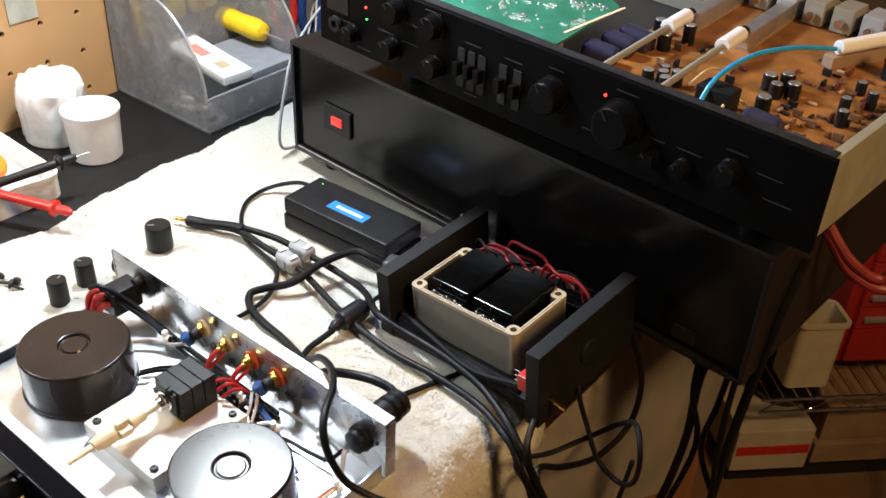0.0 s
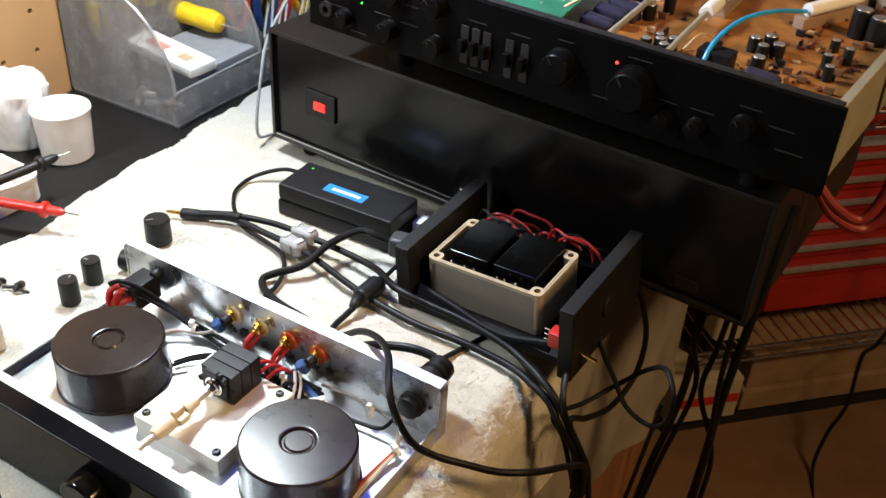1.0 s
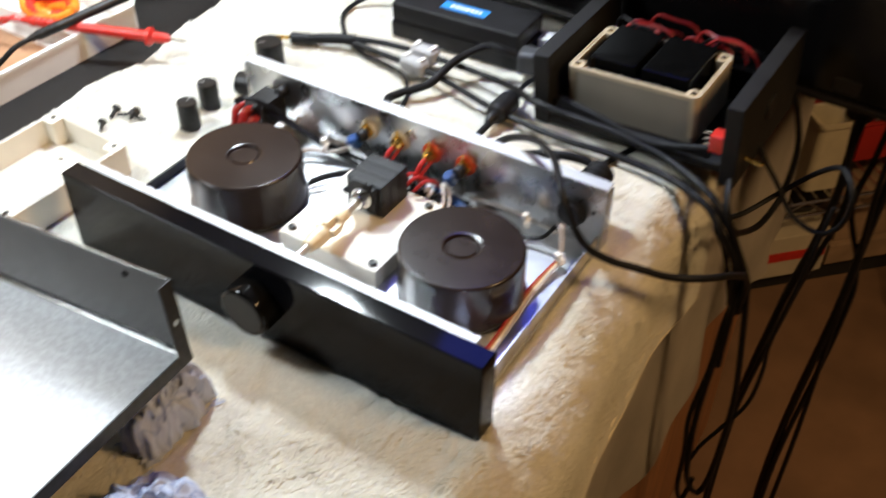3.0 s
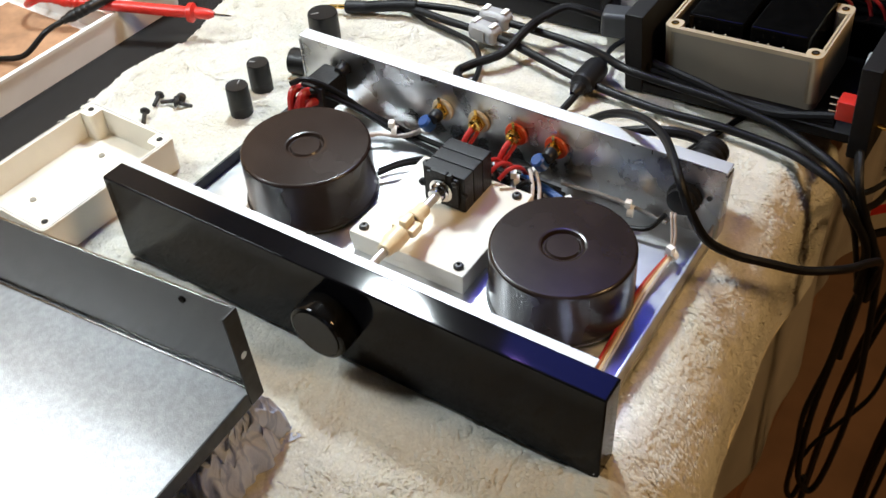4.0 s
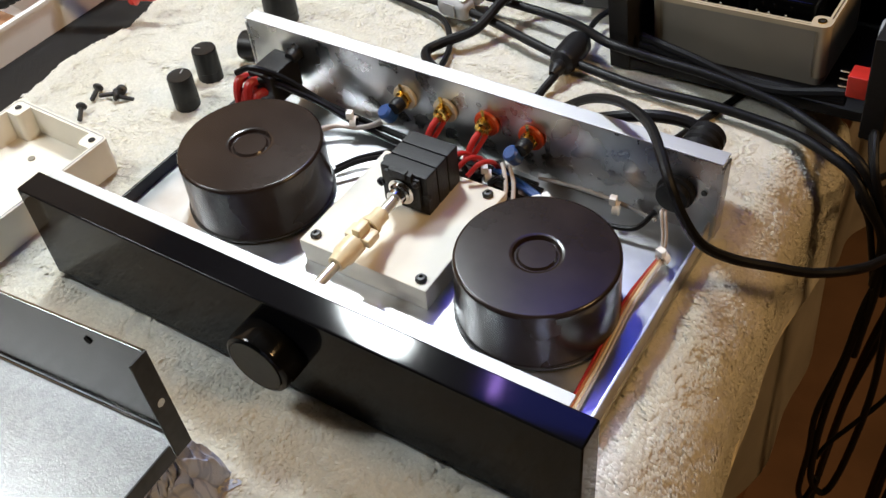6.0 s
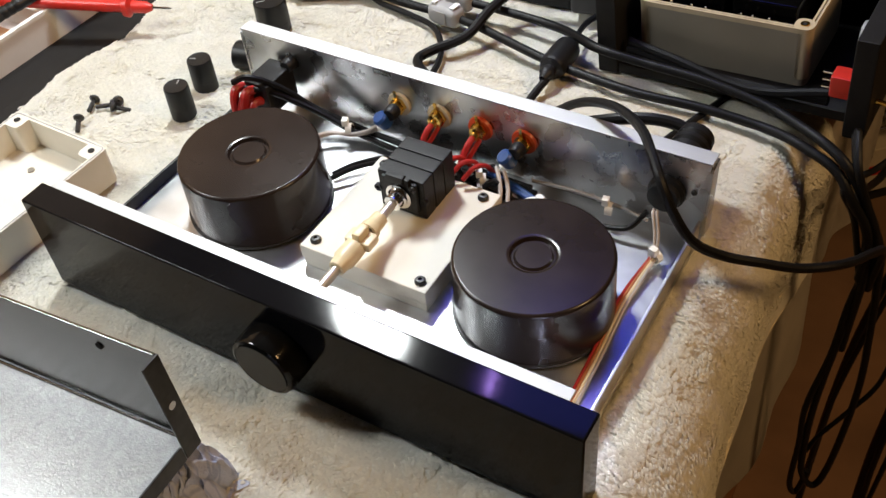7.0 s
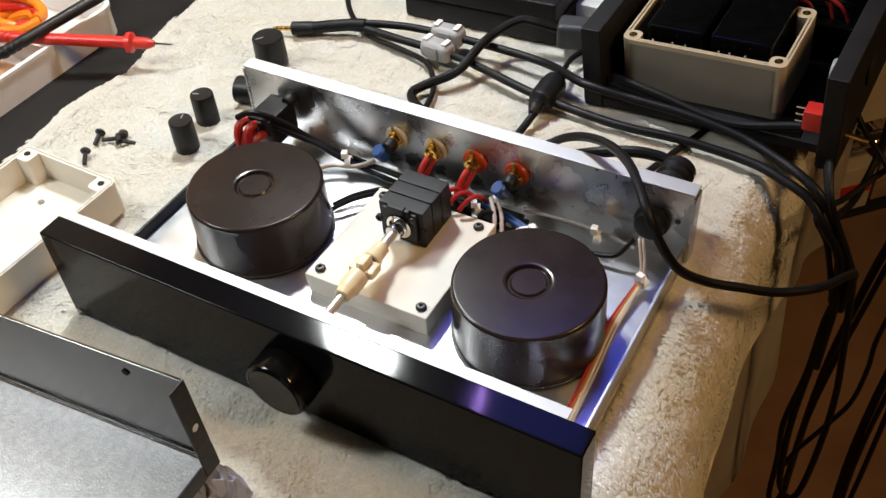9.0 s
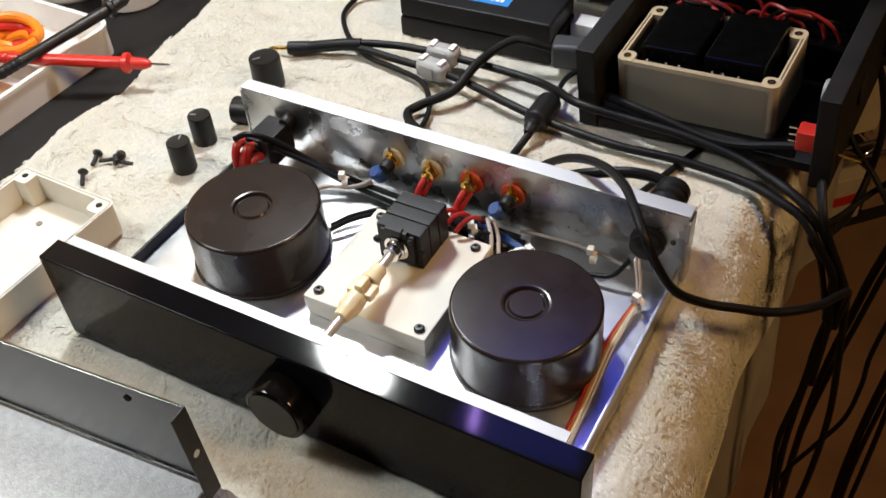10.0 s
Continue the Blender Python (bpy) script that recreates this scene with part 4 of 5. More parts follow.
    for x in (0.25, 0.44):
        part("pillar", rod((x, 0.05, 0.0205), (x, 0.05, bz - 0.002), 0.003, 8), ALU, b)

    def can(x, y, r, h, m=KNOBM):
        p = preloc(x, y, 0)
        c = part("capacitor", lathe([(0, 0), (r, 0), (r, h - 0.0012), (r * 0.86, h), (0, h)], 16, pose(p.x, p.y, bz)), m, b)
        part("capacitor_top", lathe([(0, 0), (r * 0.84, 0), (r * 0.8, 0.0004), (0, 0.0004)], 16, pose(p.x, p.y, bz + h)), ALU, c)

    for x, y, r, h in ((0.281, 0.505, 0.0055, 0.013), (0.291, 0.512, 0.0055, 0.013), (0.283, 0.528, 0.0055, 0.013), (0.272, 0.540, 0.005, 0.012), (0.300, 0.536, 0.005, 0.016),
                       (0.313, 0.446, 0.0045, 0.011), (0.322, 0.452, 0.0045, 0.011), (0.329, 0.441, 0.0045, 0.012), (0.331, 0.457, 0.0045, 0.012), (0.318, 0.463, 0.004, 0.010),
                       (0.384, 0.500, 0.0055, 0.012), (0.394, 0.508, 0.0055, 0.013), (0.403, 0.497, 0.0055, 0.012), (0.393, 0.490, 0.005, 0.011), (0.399, 0.452, 0.0055, 0.016),
                       (0.447, 0.585, 0.0085, 0.024), (0.462, 0.578, 0.0085, 0.022), (0.440, 0.500, 0.004, 0.012), (0.446, 0.478, 0.004, 0.012), (0.452, 0.520, 0.004, 0.013), (0.438, 0.540, 0.004, 0.010)):
        can(x, y, r, h)
    bluish = mat("film_capacitor", (0.035, 0.035, 0.062), 0.16, vary=0.2, scale=80)
    for x, y, rz in ((0.267, 0.452, 15), (0.268, 0.478, 12), (0.272, 0.498, 10), (0.408, 0.425, 12)):
        p = preloc(x, y, 0)
        part("film_capacitor", box(-0.014, 0.014, -0.0085, 0.0085, 0.0, 0.016, 0.005, 3, m=pose(p.x, p.y, bz, 0, 8, rz)), bluish, b, "glossy blue-grey film capacitor")
    p = preloc(0.370, 0.440, 0)
    part("relay", box(p.x - 0.013, p.x + 0.013, p.y - 0.008, p.y + 0.010, bz, bz + 0.018, 0.001), PLASTIC, b)
    p = preloc(0.432, 0.420, 0)
    part("relay", box(p.x - 0.016, p.x + 0.012, p.y - 0.006, p.y + 0.006, bz, bz + 0.010, 0.001), mat("slate_plastic", (0.06, 0.06, 0.075), 0.4), b)
    # long control shafts with ivory couplers and metal carriers
    for (x0, y0), (x1, y1), (x2, y2) in (((0.290, 0.420), (0.2885, 0.540), (0.2865, 0.690)), ((0.339, 0.412), (0.3375, 0.535), (0.334, 0.690))):
        A, B, C = preloc(x0, y0, 0), preloc(x1, y1, 0), preloc(x2, y2, 0)
        s = part("control_shaft", rod((A.x, A.y, bz + 0.015), (B.x, B.y, bz + 0.016), 0.0026, 10), CREAM, a, "long pale control shaft with an ivory coupler")
        u = (B - A).normalized()
        part("coupler", rod((B.x - u.x * 0.022, B.y - u.y * 0.022, bz + 0.0158), (B.x + u.x * 0.012, B.y + u.y * 0.012, bz + 0.016), 0.0062, 12), WHITEPL, s)
        part("coupler_tip", rod((B.x + u.x * 0.012, B.y + u.y * 0.012, bz + 0.016), (B.x + u.x * 0.020, B.y + u.y * 0.020, bz + 0.016), 0.0048, 12), CHROME, s)
        m = Matrix.Translation((B.x, B.y, 0)) @ Matrix.Rotation(math.atan2(u.y, u.x), 4, "Z")
        part("slide_switch", box(0.018, 0.145, -0.006, 0.006, bz + 0.002, bz + 0.016, 0.0008, m=m), ALU, s, "bare metal slide switch")
        part("switch_base", box(0.018, 0.145, -0.0065, 0.0065, bz, bz + 0.0019, m=m), CARTON, s)
    A, B = preloc(0.405, 0.575, 0), preloc(0.436, 0.634, 0)
    s = part("slide_switch", rod((A.x, A.y, bz + 0.016), (B.x, B.y, bz + 0.018), 0.0058, 12), WHITEPL, a, "ivory sleeve on a metal slide switch")
    m = Matrix.Translation((A.x, A.y, 0)) @ Matrix.Rotation(math.atan2(B.y - A.y, B.x - A.x), 4, "Z")
    part("switch_body", box(-0.006, 0.072, -0.004, 0.007, bz, bz + 0.010, 0.0006, m=m), CARTON, s)
    part("blue_wire", tube([preloc(*p) for p in ((0.364, 0.418, 0.214), (0.366, 0.440, 0.236), (0.373, 0.480, 0.243), (0.386, 0.528, 0.239), (0.404, 0.573, 0.2300))], 0.0018, 10), BLUEBRIGHT, a, "bright blue insulated wire")
    part("tan_wire", tube([preloc(*p) for p in ((0.378, 0.415, 0.216), (0.380, 0.440, 0.226), (0.384, 0.462, 0.216))], 0.0012, 8), NYLON, a)
    part("tan_wire", tube([preloc(*p) for p in ((0.338, 0.462, 0.216), (0.345, 0.485, 0.224), (0.358, 0.500, 0.214))], 0.0008, 8), NYLON, a)
    # resistors and other small parts
    mats = (mat("tan_resistor", (0.42, 0.26, 0.12), 0.5), mat("dark_red_part", (0.12, 0.03, 0.02), 0.4), PLASTIC, mat("brown_resistor", (0.16, 0.075, 0.03), 0.5))
    for k in range(120):
        x, y = rng.uniform(0.395, 0.462), rng.uniform(0.42, 0.62)
        if k > 84:
            x, y = rng.uniform(0.30, 0.40), rng.uniform(0.43, 0.56)
            if 0.326 < x < 0.35 or 0.36 < x < 0.385:
                continue
        p = preloc(x, y, 0)
        along = rng.random() < 0.5
        lx, ly = (0.0035, 0.0011) if along else (0.0011, 0.0035)
        hh = rng.choice((0.0025, 0.0025, 0.006))
        part("resistor" if hh < 0.004 else "transistor", box(p.x - lx, p.x + lx, p.y - ly, p.y + ly, bz + 0.0004, bz + hh, 0.0004, 1), rng.choice(mats), b)
    # the row of sockets along the back
    for k in range(9):
        x = 0.222 + k * 0.025
        s = part("rear_socket", box(x - 0.009, x + 0.009, d - 0.034, d - 0.006, bz + 0.001, bz + 0.022, 0.001), CREAM if k % 3 else GREYPL, b, "dull plastic socket block")
        part("contact", rod((x, d - 0.040, bz + 0.010), (x, d - 0.033, bz + 0.010), 0.004, 10), CHROME, s)


preamp()


# ---- laptop-style supply and its leads ----
def power_brick():
    a = thing("power_supply_brick", pose(0.0135, 0.3530, 0.0, 0, 0, 1.9), "black mains power supply brick with a blue label", "power supply")
    bm = box(0, 0.1255, 0, 0.0520, 0.0008, 0.0175, 0.0025)
    box(0.0006, 0.1249, 0.0006, 0.0514, 0.0178, 0.0345, 0.0028, bm=bm)
    part("shell", bm, PLASTIC, a)
    l = part("label", box(0.042, 0.0855, 0.0140, 0.0270, 0.0344, 0.0347), LABELBLUE, a, "bright blue label with pale lettering")
    rng = random.Random(2)
    x = 0.050
    while x < 0.078:
        w = rng.uniform(0.002, 0.0035)
        part("lettering", box(x, x + w, 0.0185, 0.0225, 0.03472, 0.03485), PAPER, l)
        x += w + 0.0010
    part("lamp", box(0.012, 0.0135, 0.041, 0.0425, 0.0344, 0.0348), GREENLED, a)
    part("strain_relief", rod((0.010, 0.0520, 0.016), (-0.006, 0.054, 0.016), 0.0036, 12, r2=0.0024), RUBBER, a)


power_brick()


def cable(name, pts, r, label, n=10, mat_=None):
    return top(part(name, tube(pts, r, n), mat_ or RUBBER), label, "cable")


cable("power_lead", [(0.004, 0.4068, 0.016), (-0.020, 0.404, 0.014), (-0.043, 0.388, 0.006), (-0.044, 0.362, 0.004), (-0.030, 0.340, 0.004), (-0.010, 0.322, 0.004), (0.010, 0.311, 0.004), (0.036, 0.306, 0.004), (0.062, 0.298, 0.004),
                     (0.079, 0.279, 0.004), (0.087, 0.260, 0.004), (0.089, 0.243, 0.004), (0.088, 0.225, 0.005), (0.080, 0.205, 0.006)], 0.0021, "thin black lead from the supply brick")


def audio_lead():
    t = thing("jack_lead", pose(0, 0, 0), "two thick black cables ending in a gold jack plug", "cable")
    pl = part("plug", lathe([(0, 0), (0.0042, 0), (0.0052, 0.001), (0.0052, 0.016), (0.0046, 0.020), (0, 0.020)], 18, look((-0.052, 0.2925, 0.0085), (-0.1, 0.2715, 0.0085))), PLASTIC, t, "black plug body")
    bpl = Vector((-0.052, 0.2925, 0.0085))
    dr = Vector((-0.914, -0.40, 0)).normalized()
    tip = bmesh.new()
    for a, b, r in ((0.0, 0.006, 0.0018), (0.0065, 0.0095, 0.0018), (0.010, 0.0125, 0.0018), (0.0125, 0.0145, 0.0012)):
        rod(bpl + dr * a, bpl + dr * b, r, 12, tip)
    part("gold_tip", tip, GOLD, pl)
    part("cord", tube([(-0.036, 0.2990, 0.0085), (-0.022, 0.3050, 0.010), (0.000, 0.3150, 0.012), (0.020, 0.321, 0.012), (0.040, 0.3245, 0.012), (0.074, 0.3250, 0.012), (0.118, 0.323, 0.012), (0.147, 0.3175, 0.0135), (0.166, 0.3065, 0.018), (0.187, 0.2930, 0.0225), (0.219, 0.2915, 0.021), (0.2545, 0.2905, 0.020),
                       (0.293, 0.286, 0.017), (0.318, 0.277, 0.015), (0.338, 0.267, 0.013), (0.352, 0.261, 0.006), (0.366, 0.263, -0.018), (0.377, 0.270, -0.050), (0.380, 0.273, -0.090)], 0.0030, 12), RUBBER, t)
    part("cord", tube([(-0.034, 0.3000, 0.0085), (-0.018, 0.3060, 0.010), (0.003, 0.3115, 0.010), (0.032, 0.3105, 0.009), (0.066, 0.3085, 0.009), (0.090, 0.305, 0.009), (0.108, 0.300, 0.009), (0.150, 0.2875, 0.009), (0.188, 0.280, 0.009), (0.222, 0.2765, 0.009), (0.258, 0.2780, 0.009), (0.290, 0.2770, 0.008),
                       (0.310, 0.2735, 0.008), (0.326, 0.268, 0.007), (0.345, 0.261, 0.003), (0.358, 0.257, -0.012), (0.371, 0.264, -0.040), (0.374, 0.268, -0.080)], 0.0030, 12), RUBBER, t)
    part("sleeve", tube([(-0.036, 0.2990, 0.009), (-0.022, 0.3050, 0.0105), (-0.008, 0.3110, 0.0115), (0.002, 0.3140, 0.012)], 0.0047, 12), RUBBER, t)
    for (x, y, z), a in (((0.067, 0.3252, 0.0125), -1), ((0.067, 0.3083, 0.0100), -8)):
        m = pose(x, y, z, 0, 0, a)
        f = part("ferrite_clamp", box(-0.0130, 0.0130, -0.0072, 0.0072, -0.0074, 0.0074, 0.0052, 4, m=m), GREYPL, t, "grey clip-on ferrite")
        part("clip", box(-0.005, 0.005, -0.0086, -0.0079, -0.004, 0.006, 0.0003, m=m), GREYPL, f)
        for o in (-0.008, 0.008):
            part("clip", box(o - 0.002, o + 0.002, -0.004, 0.004, 0.0081, 0.0087, 0.0003, m=m), MILKY, f)


audio_lead()
cable("mains_lead", [(0.144, 0.349, 0.022), (0.132, 0.3445, 0.026), (0.118, 0.342, 0.027), (0.106, 0.331, 0.022), (0.100, 0.312, 0.019), (0.094, 0.288, 0.011), (0.077, 0.270, 0.006), (0.073, 0.258, 0.005), (0.086, 0.246, 0.005), (0.108, 0.239, 0.005), (0.135, 0.235, 0.005),
                     (0.165, 0.228, 0.005), (0.195, 0.222, 0.006), (0.225, 0.214, 0.007)], 0.0034, "black mains lead curling over the towel")
pg = part("mains_plug", box(-0.015, 0.015, -0.0095, 0.0095, -0.010, 0.010, 0.004, 3), mat("dark_grey_plug", (0.045, 0.045, 0.047), 0.5, vary=0.2, scale=60))
pg.matrix_world = pose(0.157, 0.3560, 0.0175, 0, 0, 14)
top(pg, "dark grey moulded mains connector in the brick", "connector")
tg = part("paper_tag", box(-0.013, 0.013, -0.008, 0.008, 0, 0.014, 0.001), PAPER)
tg.matrix_world = pose(0.152, 0.402, 0.003, 0, 0, 0)
top(tg, "white moulded plug block beside the brick", "connector")


def inline_lead():
    t = thing("inline_switch_lead", pose(0, 0, 0), "thin black lead with a ribbed in-line lump", "cable")
    part("cord", tube([(0.176, 0.372, 0.020), (0.168, 0.352, 0.012), (0.161, 0.334, 0.010), (0.163, 0.312, 0.012)], 0.0020, 8), RUBBER, t)
    bm = lathe([(0.002, 0), (0.005, 0.002), (0.0055, 0.006), (0.0085, 0.008), (0.0090, 0.012), (0.0090, 0.030), (0.0080, 0.033), (0.0045, 0.035), (0.0050, 0.040), (0.003, 0.044), (0.002, 0.046)], 20, look((0.163, 0.309, 0.0115), (0.164, 0.36, 0.0115)))
    part("ferrite_lump", bm, PLASTIC, t, "black cylindrical lump")
    part("cord", tube([(0.1635, 0.266, 0.010), (0.161, 0.252, 0.006), (0.161, 0.240, 0.005), (0.168, 0.222, 0.006), (0.182, 0.212, 0.020), (0.199, 0.206, 0.038), (0.215, 0.198, 0.054), (0.231, 0.190, 0.0645), (0.247, 0.180, 0.071), (0.263, 0.164, 0.076), (0.276, 0.144, 0.079), (0.285, 0.133, 0.074),
                       (0.293, 0.130, 0.061), (0.303, 0.133, 0.044), (0.316, 0.142, 0.032), (0.332, 0.155, 0.022), (0.350, 0.172, 0.010), (0.368, 0.195, 0.000), (0.378, 0.230, -0.020), (0.382, 0.262, -0.048), (0.380, 0.272, -0.090)], 0.0026, 10), RUBBER, t)


inline_lead()


def rear_lead():
    t = thing("rear_mains_lead", pose(0, 0, 0), "black lead plugged into the chassis rear with a ribbed collar", "cable")
    part("cord", tube([(0.190, 0.206, 0.006), (0.205, 0.212, 0.024), (0.226, 0.212, 0.036), (0.248, 0.216, 0.041), (0.264, 0.219, 0.040), (0.273, 0.217, 0.038)], 0.0034, 10), RUBBER, t)
    bm = lathe([(0.0, 0.0), (0.0105, 0), (0.0110, 0.008), (0.0085, 0.010), (0.0108, 0.012), (0.0108, 0.015), (0.0082, 0.017), (0.0102, 0.019), (0.0100, 0.024), (0.005, 0.028), (0, 0.028)], 20, pose(0.276, 0.1935, 0.036, -90))
    part("collar", bm, PLASTIC, t)


rear_lead()
cable("thin_lead", [(0.2700, 0.304, 0.0035), (0.2660, 0.293, 0.0035), (0.2570, 0.266, 0.0040), (0.2485, 0.240, 0.0045), (0.2420, 0.218, 0.0045), (0.2300, 0.204, 0.0045)], 0.0022, "thin black lead crossing under the thick cables")


DEEPRED = mat("deep_red_wire", (0.22, 0.008, 0.007), 0.4, vary=0.25, scale=90)
# box grey lightened and warmed: golden light on the rim, in the colour
POTRIM = mat("lit_rim_grey", (0.42, 0.35, 0.24), 0.42, vary=0.1, scale=60)
FLEXBLACK = mat("soft_black_flex", (0.004, 0.004, 0.0045), 0.6, vary=0.3, scale=80, spec=0.15)


# ---- the charcoal bracket with a potted supply in it ----
def bracket():
    t = thing("potted_supply_bracket", pose(0.1855, 0.2996, 0.0030, 2.8, -3.7, -2.7), "charcoal channel holding a grey box of potted modules", "electronics module")
    part("channel_floor", box(0.0135, 0.1565, 0, 0.112, 0, 0.007, 0.0008), DARKBOARD, t)
    part("side_board", box(0, 0.0133, -0.001, 0.124, -0.001, 0.0590, 0.0012), DARKBOARD, t, "charcoal painted side board")
    sb = part("side_board", box(0.1567, 0.1690, -0.012, 0.112, -0.001, 0.0645, 0.0012), DARKBOARD, t)
    part("grey_button", lathe([(0, 0), (0.0080, 0), (0.0080, 0.005), (0.0074, 0.006), (0, 0.006)], 24, pose(0.1566, 0.030, 0.040, 0, -90)), GREYPL, sb, "round grey cap")
    part("grey_button", lathe([(0, 0), (0.0100, 0), (0.0100, 0.0012), (0.0090, 0.0020), (0, 0.0016)], 28, pose(0.1690, 0.048, 0.034, 0, 90)), PLASTIC, sb, "flat black disc")
    gp = part("potting_box", open_box(0.0218, 0.1268, 0.0145, 0.0818, 0.0072, 0.0455, 0.0030, 0.004, 0.005), GREYBOX, t, "warm grey plastic box")
    part("rim", ring(0.0214, 0.1272, 0.0141, 0.0822, 0.0435, 0.0467, 0.0012, 0.005), POTRIM, gp)
    part("rim", ring(0.0235, 0.1251, 0.0162, 0.0801, 0.0445, 0.0465, 0.0013, 0.004), POTRIM, gp)
    for x in (0.0273, 0.1213):
        for y in (0.0200, 0.0763):
            p = part("corner_post", prism(rounded(-0.0055, 0.0055, -0.0055, 0.0055, 0.0040), 0.012, 0.0466, 0, pose(x, y, 0)), POTRIM, gp)
            part("screw_hole", lathe([(0.0014, 0), (0.0026, 0), (0.0026, 0.0004), (0.0014, 0.0004)], 14, pose(x, y, 0.0467)), GOLD, p)
            part("screw_hole", lathe([(0, 0), (0.0013, 0), (0.0013, 0.0003), (0, 0.0003)], 12, pose(x, y, 0.0467)), SHADEDARK, p)
    part("potting", box(0.0253, 0.1233, 0.0180, 0.0783, 0.012, 0.031), mat("black_resin", (0.002, 0.002, 0.002), 0.14, vary=0.3, scale=120, bump=0.12, bscale=120, spec=0.22), gp)
    resin = MATS["black_resin"]
    for x0, x1 in ((0.0330, 0.0715), (0.0755, 0.1150)):
        m = part("module", box(x0, x1, 0.0275, 0.0825, 0.025, 0.0515, 0.002), resin, gp, "glossy black potted module")
        part("pin_row", box(x0 + 0.003, x1 - 0.003, 0.0230, 0.0270, 0.031, 0.0415, 0.0008), resin, m)
        for k in range(3):
            px = x0 + 0.006 + k * 0.0105 + 0.003 * math.sin(k * 5 + x0 * 90)
            part("pin", rod((px, 0.0230, 0.0415), (px, 0.0230, 0.0440), 0.0007, 6), SOLDER, m)
    # red and black wires behind
    rng = random.Random(6)
    for k in range(12):
        x = 0.020 + rng.uniform(0, 0.105)
        y = rng.uniform(0.084, 0.104)
        z = rng.uniform(0.040, 0.052)
        part("red_wire" if k % 3 else "black_wire", tube([(x, y, z - 0.022), (x + 0.006, y + rng.uniform(-.006, .006), z), (x + 0.022, y + rng.uniform(-.008, .004), z + rng.uniform(-.004, .006)), (x + 0.040, y + rng.uniform(-.006, .006), z - 0.004), (x + 0.048, y, z - 0.022)], 0.0013, 8),
             DEEPRED if k % 3 else RUBBER, t)
    part("wire_support", box(0.020, 0.152, 0.0835, 0.110, 0.0072, 0.036, 0.002), resin, t)
    rs = part("red_socket", box(0.1450, 0.1566, -0.006, 0.006, 0.020, 0.034, 0.0012), REDPL, t, "bright red socket with metal tags")
    for z in (0.024, 0.029, 0.034):
        part("tag", box(0.1400, 0.1450, -0.002, 0.000, z - 0.001, z), CHROME, rs)
    part("brass_post", rod((0.1692, 0.002, 0.018), (0.1830, 0.002, 0.016), 0.0016, 10), GOLD, t)
    part("tip_post", rod((-0.008, 0.112, 0.052), (0.000, 0.112, 0.052), 0.0016, 8), CHROME, t)
    for k in range(3):
        part("flex", tube([(0.018, 0.004 + k * .002, 0.012 + k * .004), (0.05, 0.002, 0.012 + k * .003), (0.10, 0.000 - k * .002, 0.012), (0.145, -0.002, 0.014 + k * .003)], 0.0028, 8), FLEXBLACK, t)


bracket()

# leads that fall over the bench edge and hang in a hank
HANG = ([(0.344, 0.300, 0.020), (0.352, 0.270, 0.012), (0.362, 0.262, -0.010), (0.374, 0.268, -0.045), (0.376, 0.271, -0.068), (0.373, 0.269, -0.105), (0.372, 0.268, -0.156), (0.367, 0.265, -0.213), (0.370, 0.267, -0.261), (0.372, 0.268, -0.314), (0.378, 0.272, -0.330), (0.382, 0.274, -0.300)],
        [(0.346, 0.292, 0.024), (0.356, 0.262, 0.008), (0.368, 0.264, -0.022), (0.380, 0.272, -0.055), (0.384, 0.275, -0.080), (0.390, 0.279, -0.133), (0.395, 0.283, -0.188), (0.396, 0.283, -0.243), (0.394, 0.282, -0.300), (0.389, 0.278, -0.321), (0.380, 0.273, -0.308), (0.375, 0.270, -0.279), (0.372, 0.268, -0.200), (0.377, 0.271, -0.060)],
        [(0.420, 0.300, 0.010), (0.414, 0.294, -0.060), (0.408, 0.290, -0.123), (0.409, 0.291, -0.157), (0.406, 0.289, -0.196), (0.393, 0.281, -0.227), (0.381, 0.274, -0.253), (0.376, 0.271, -0.272)],
        [(0.352, 0.400, 0.040), (0.362, 0.405, 0.016), (0.371, 0.410, -0.024), (0.371, 0.400, -0.062), (0.366, 0.360, -0.070), (0.360, 0.315, -0.050), (0.360, 0.275, -0.022), (0.375, 0.268, -0.060), (0.377, 0.271, -0.150)],
        [(0.350, 0.334, 0.026), (0.362, 0.322, 0.016), (0.376, 0.311, 0.008), (0.394, 0.301, -0.008), (0.415, 0.297, -0.013), (0.428, 0.290, 0.004), (0.430, 0.286, 0.032), (0.418, 0.300, 0.042), (0.402, 0.314, 0.025), (0.380, 0.310, 0.000), (0.364, 0.285, -0.008), (0.352, 0.257, -0.004), (0.362, 0.262, -0.030), (0.376, 0.270, -0.090)])
for k, pts in enumerate(HANG):
    cable("hanging_cable", pts, (0.0023, 0.0026, 0.0018, 0.0026, 0.0020)[k], "black cable hanging over the bench edge in a hank")
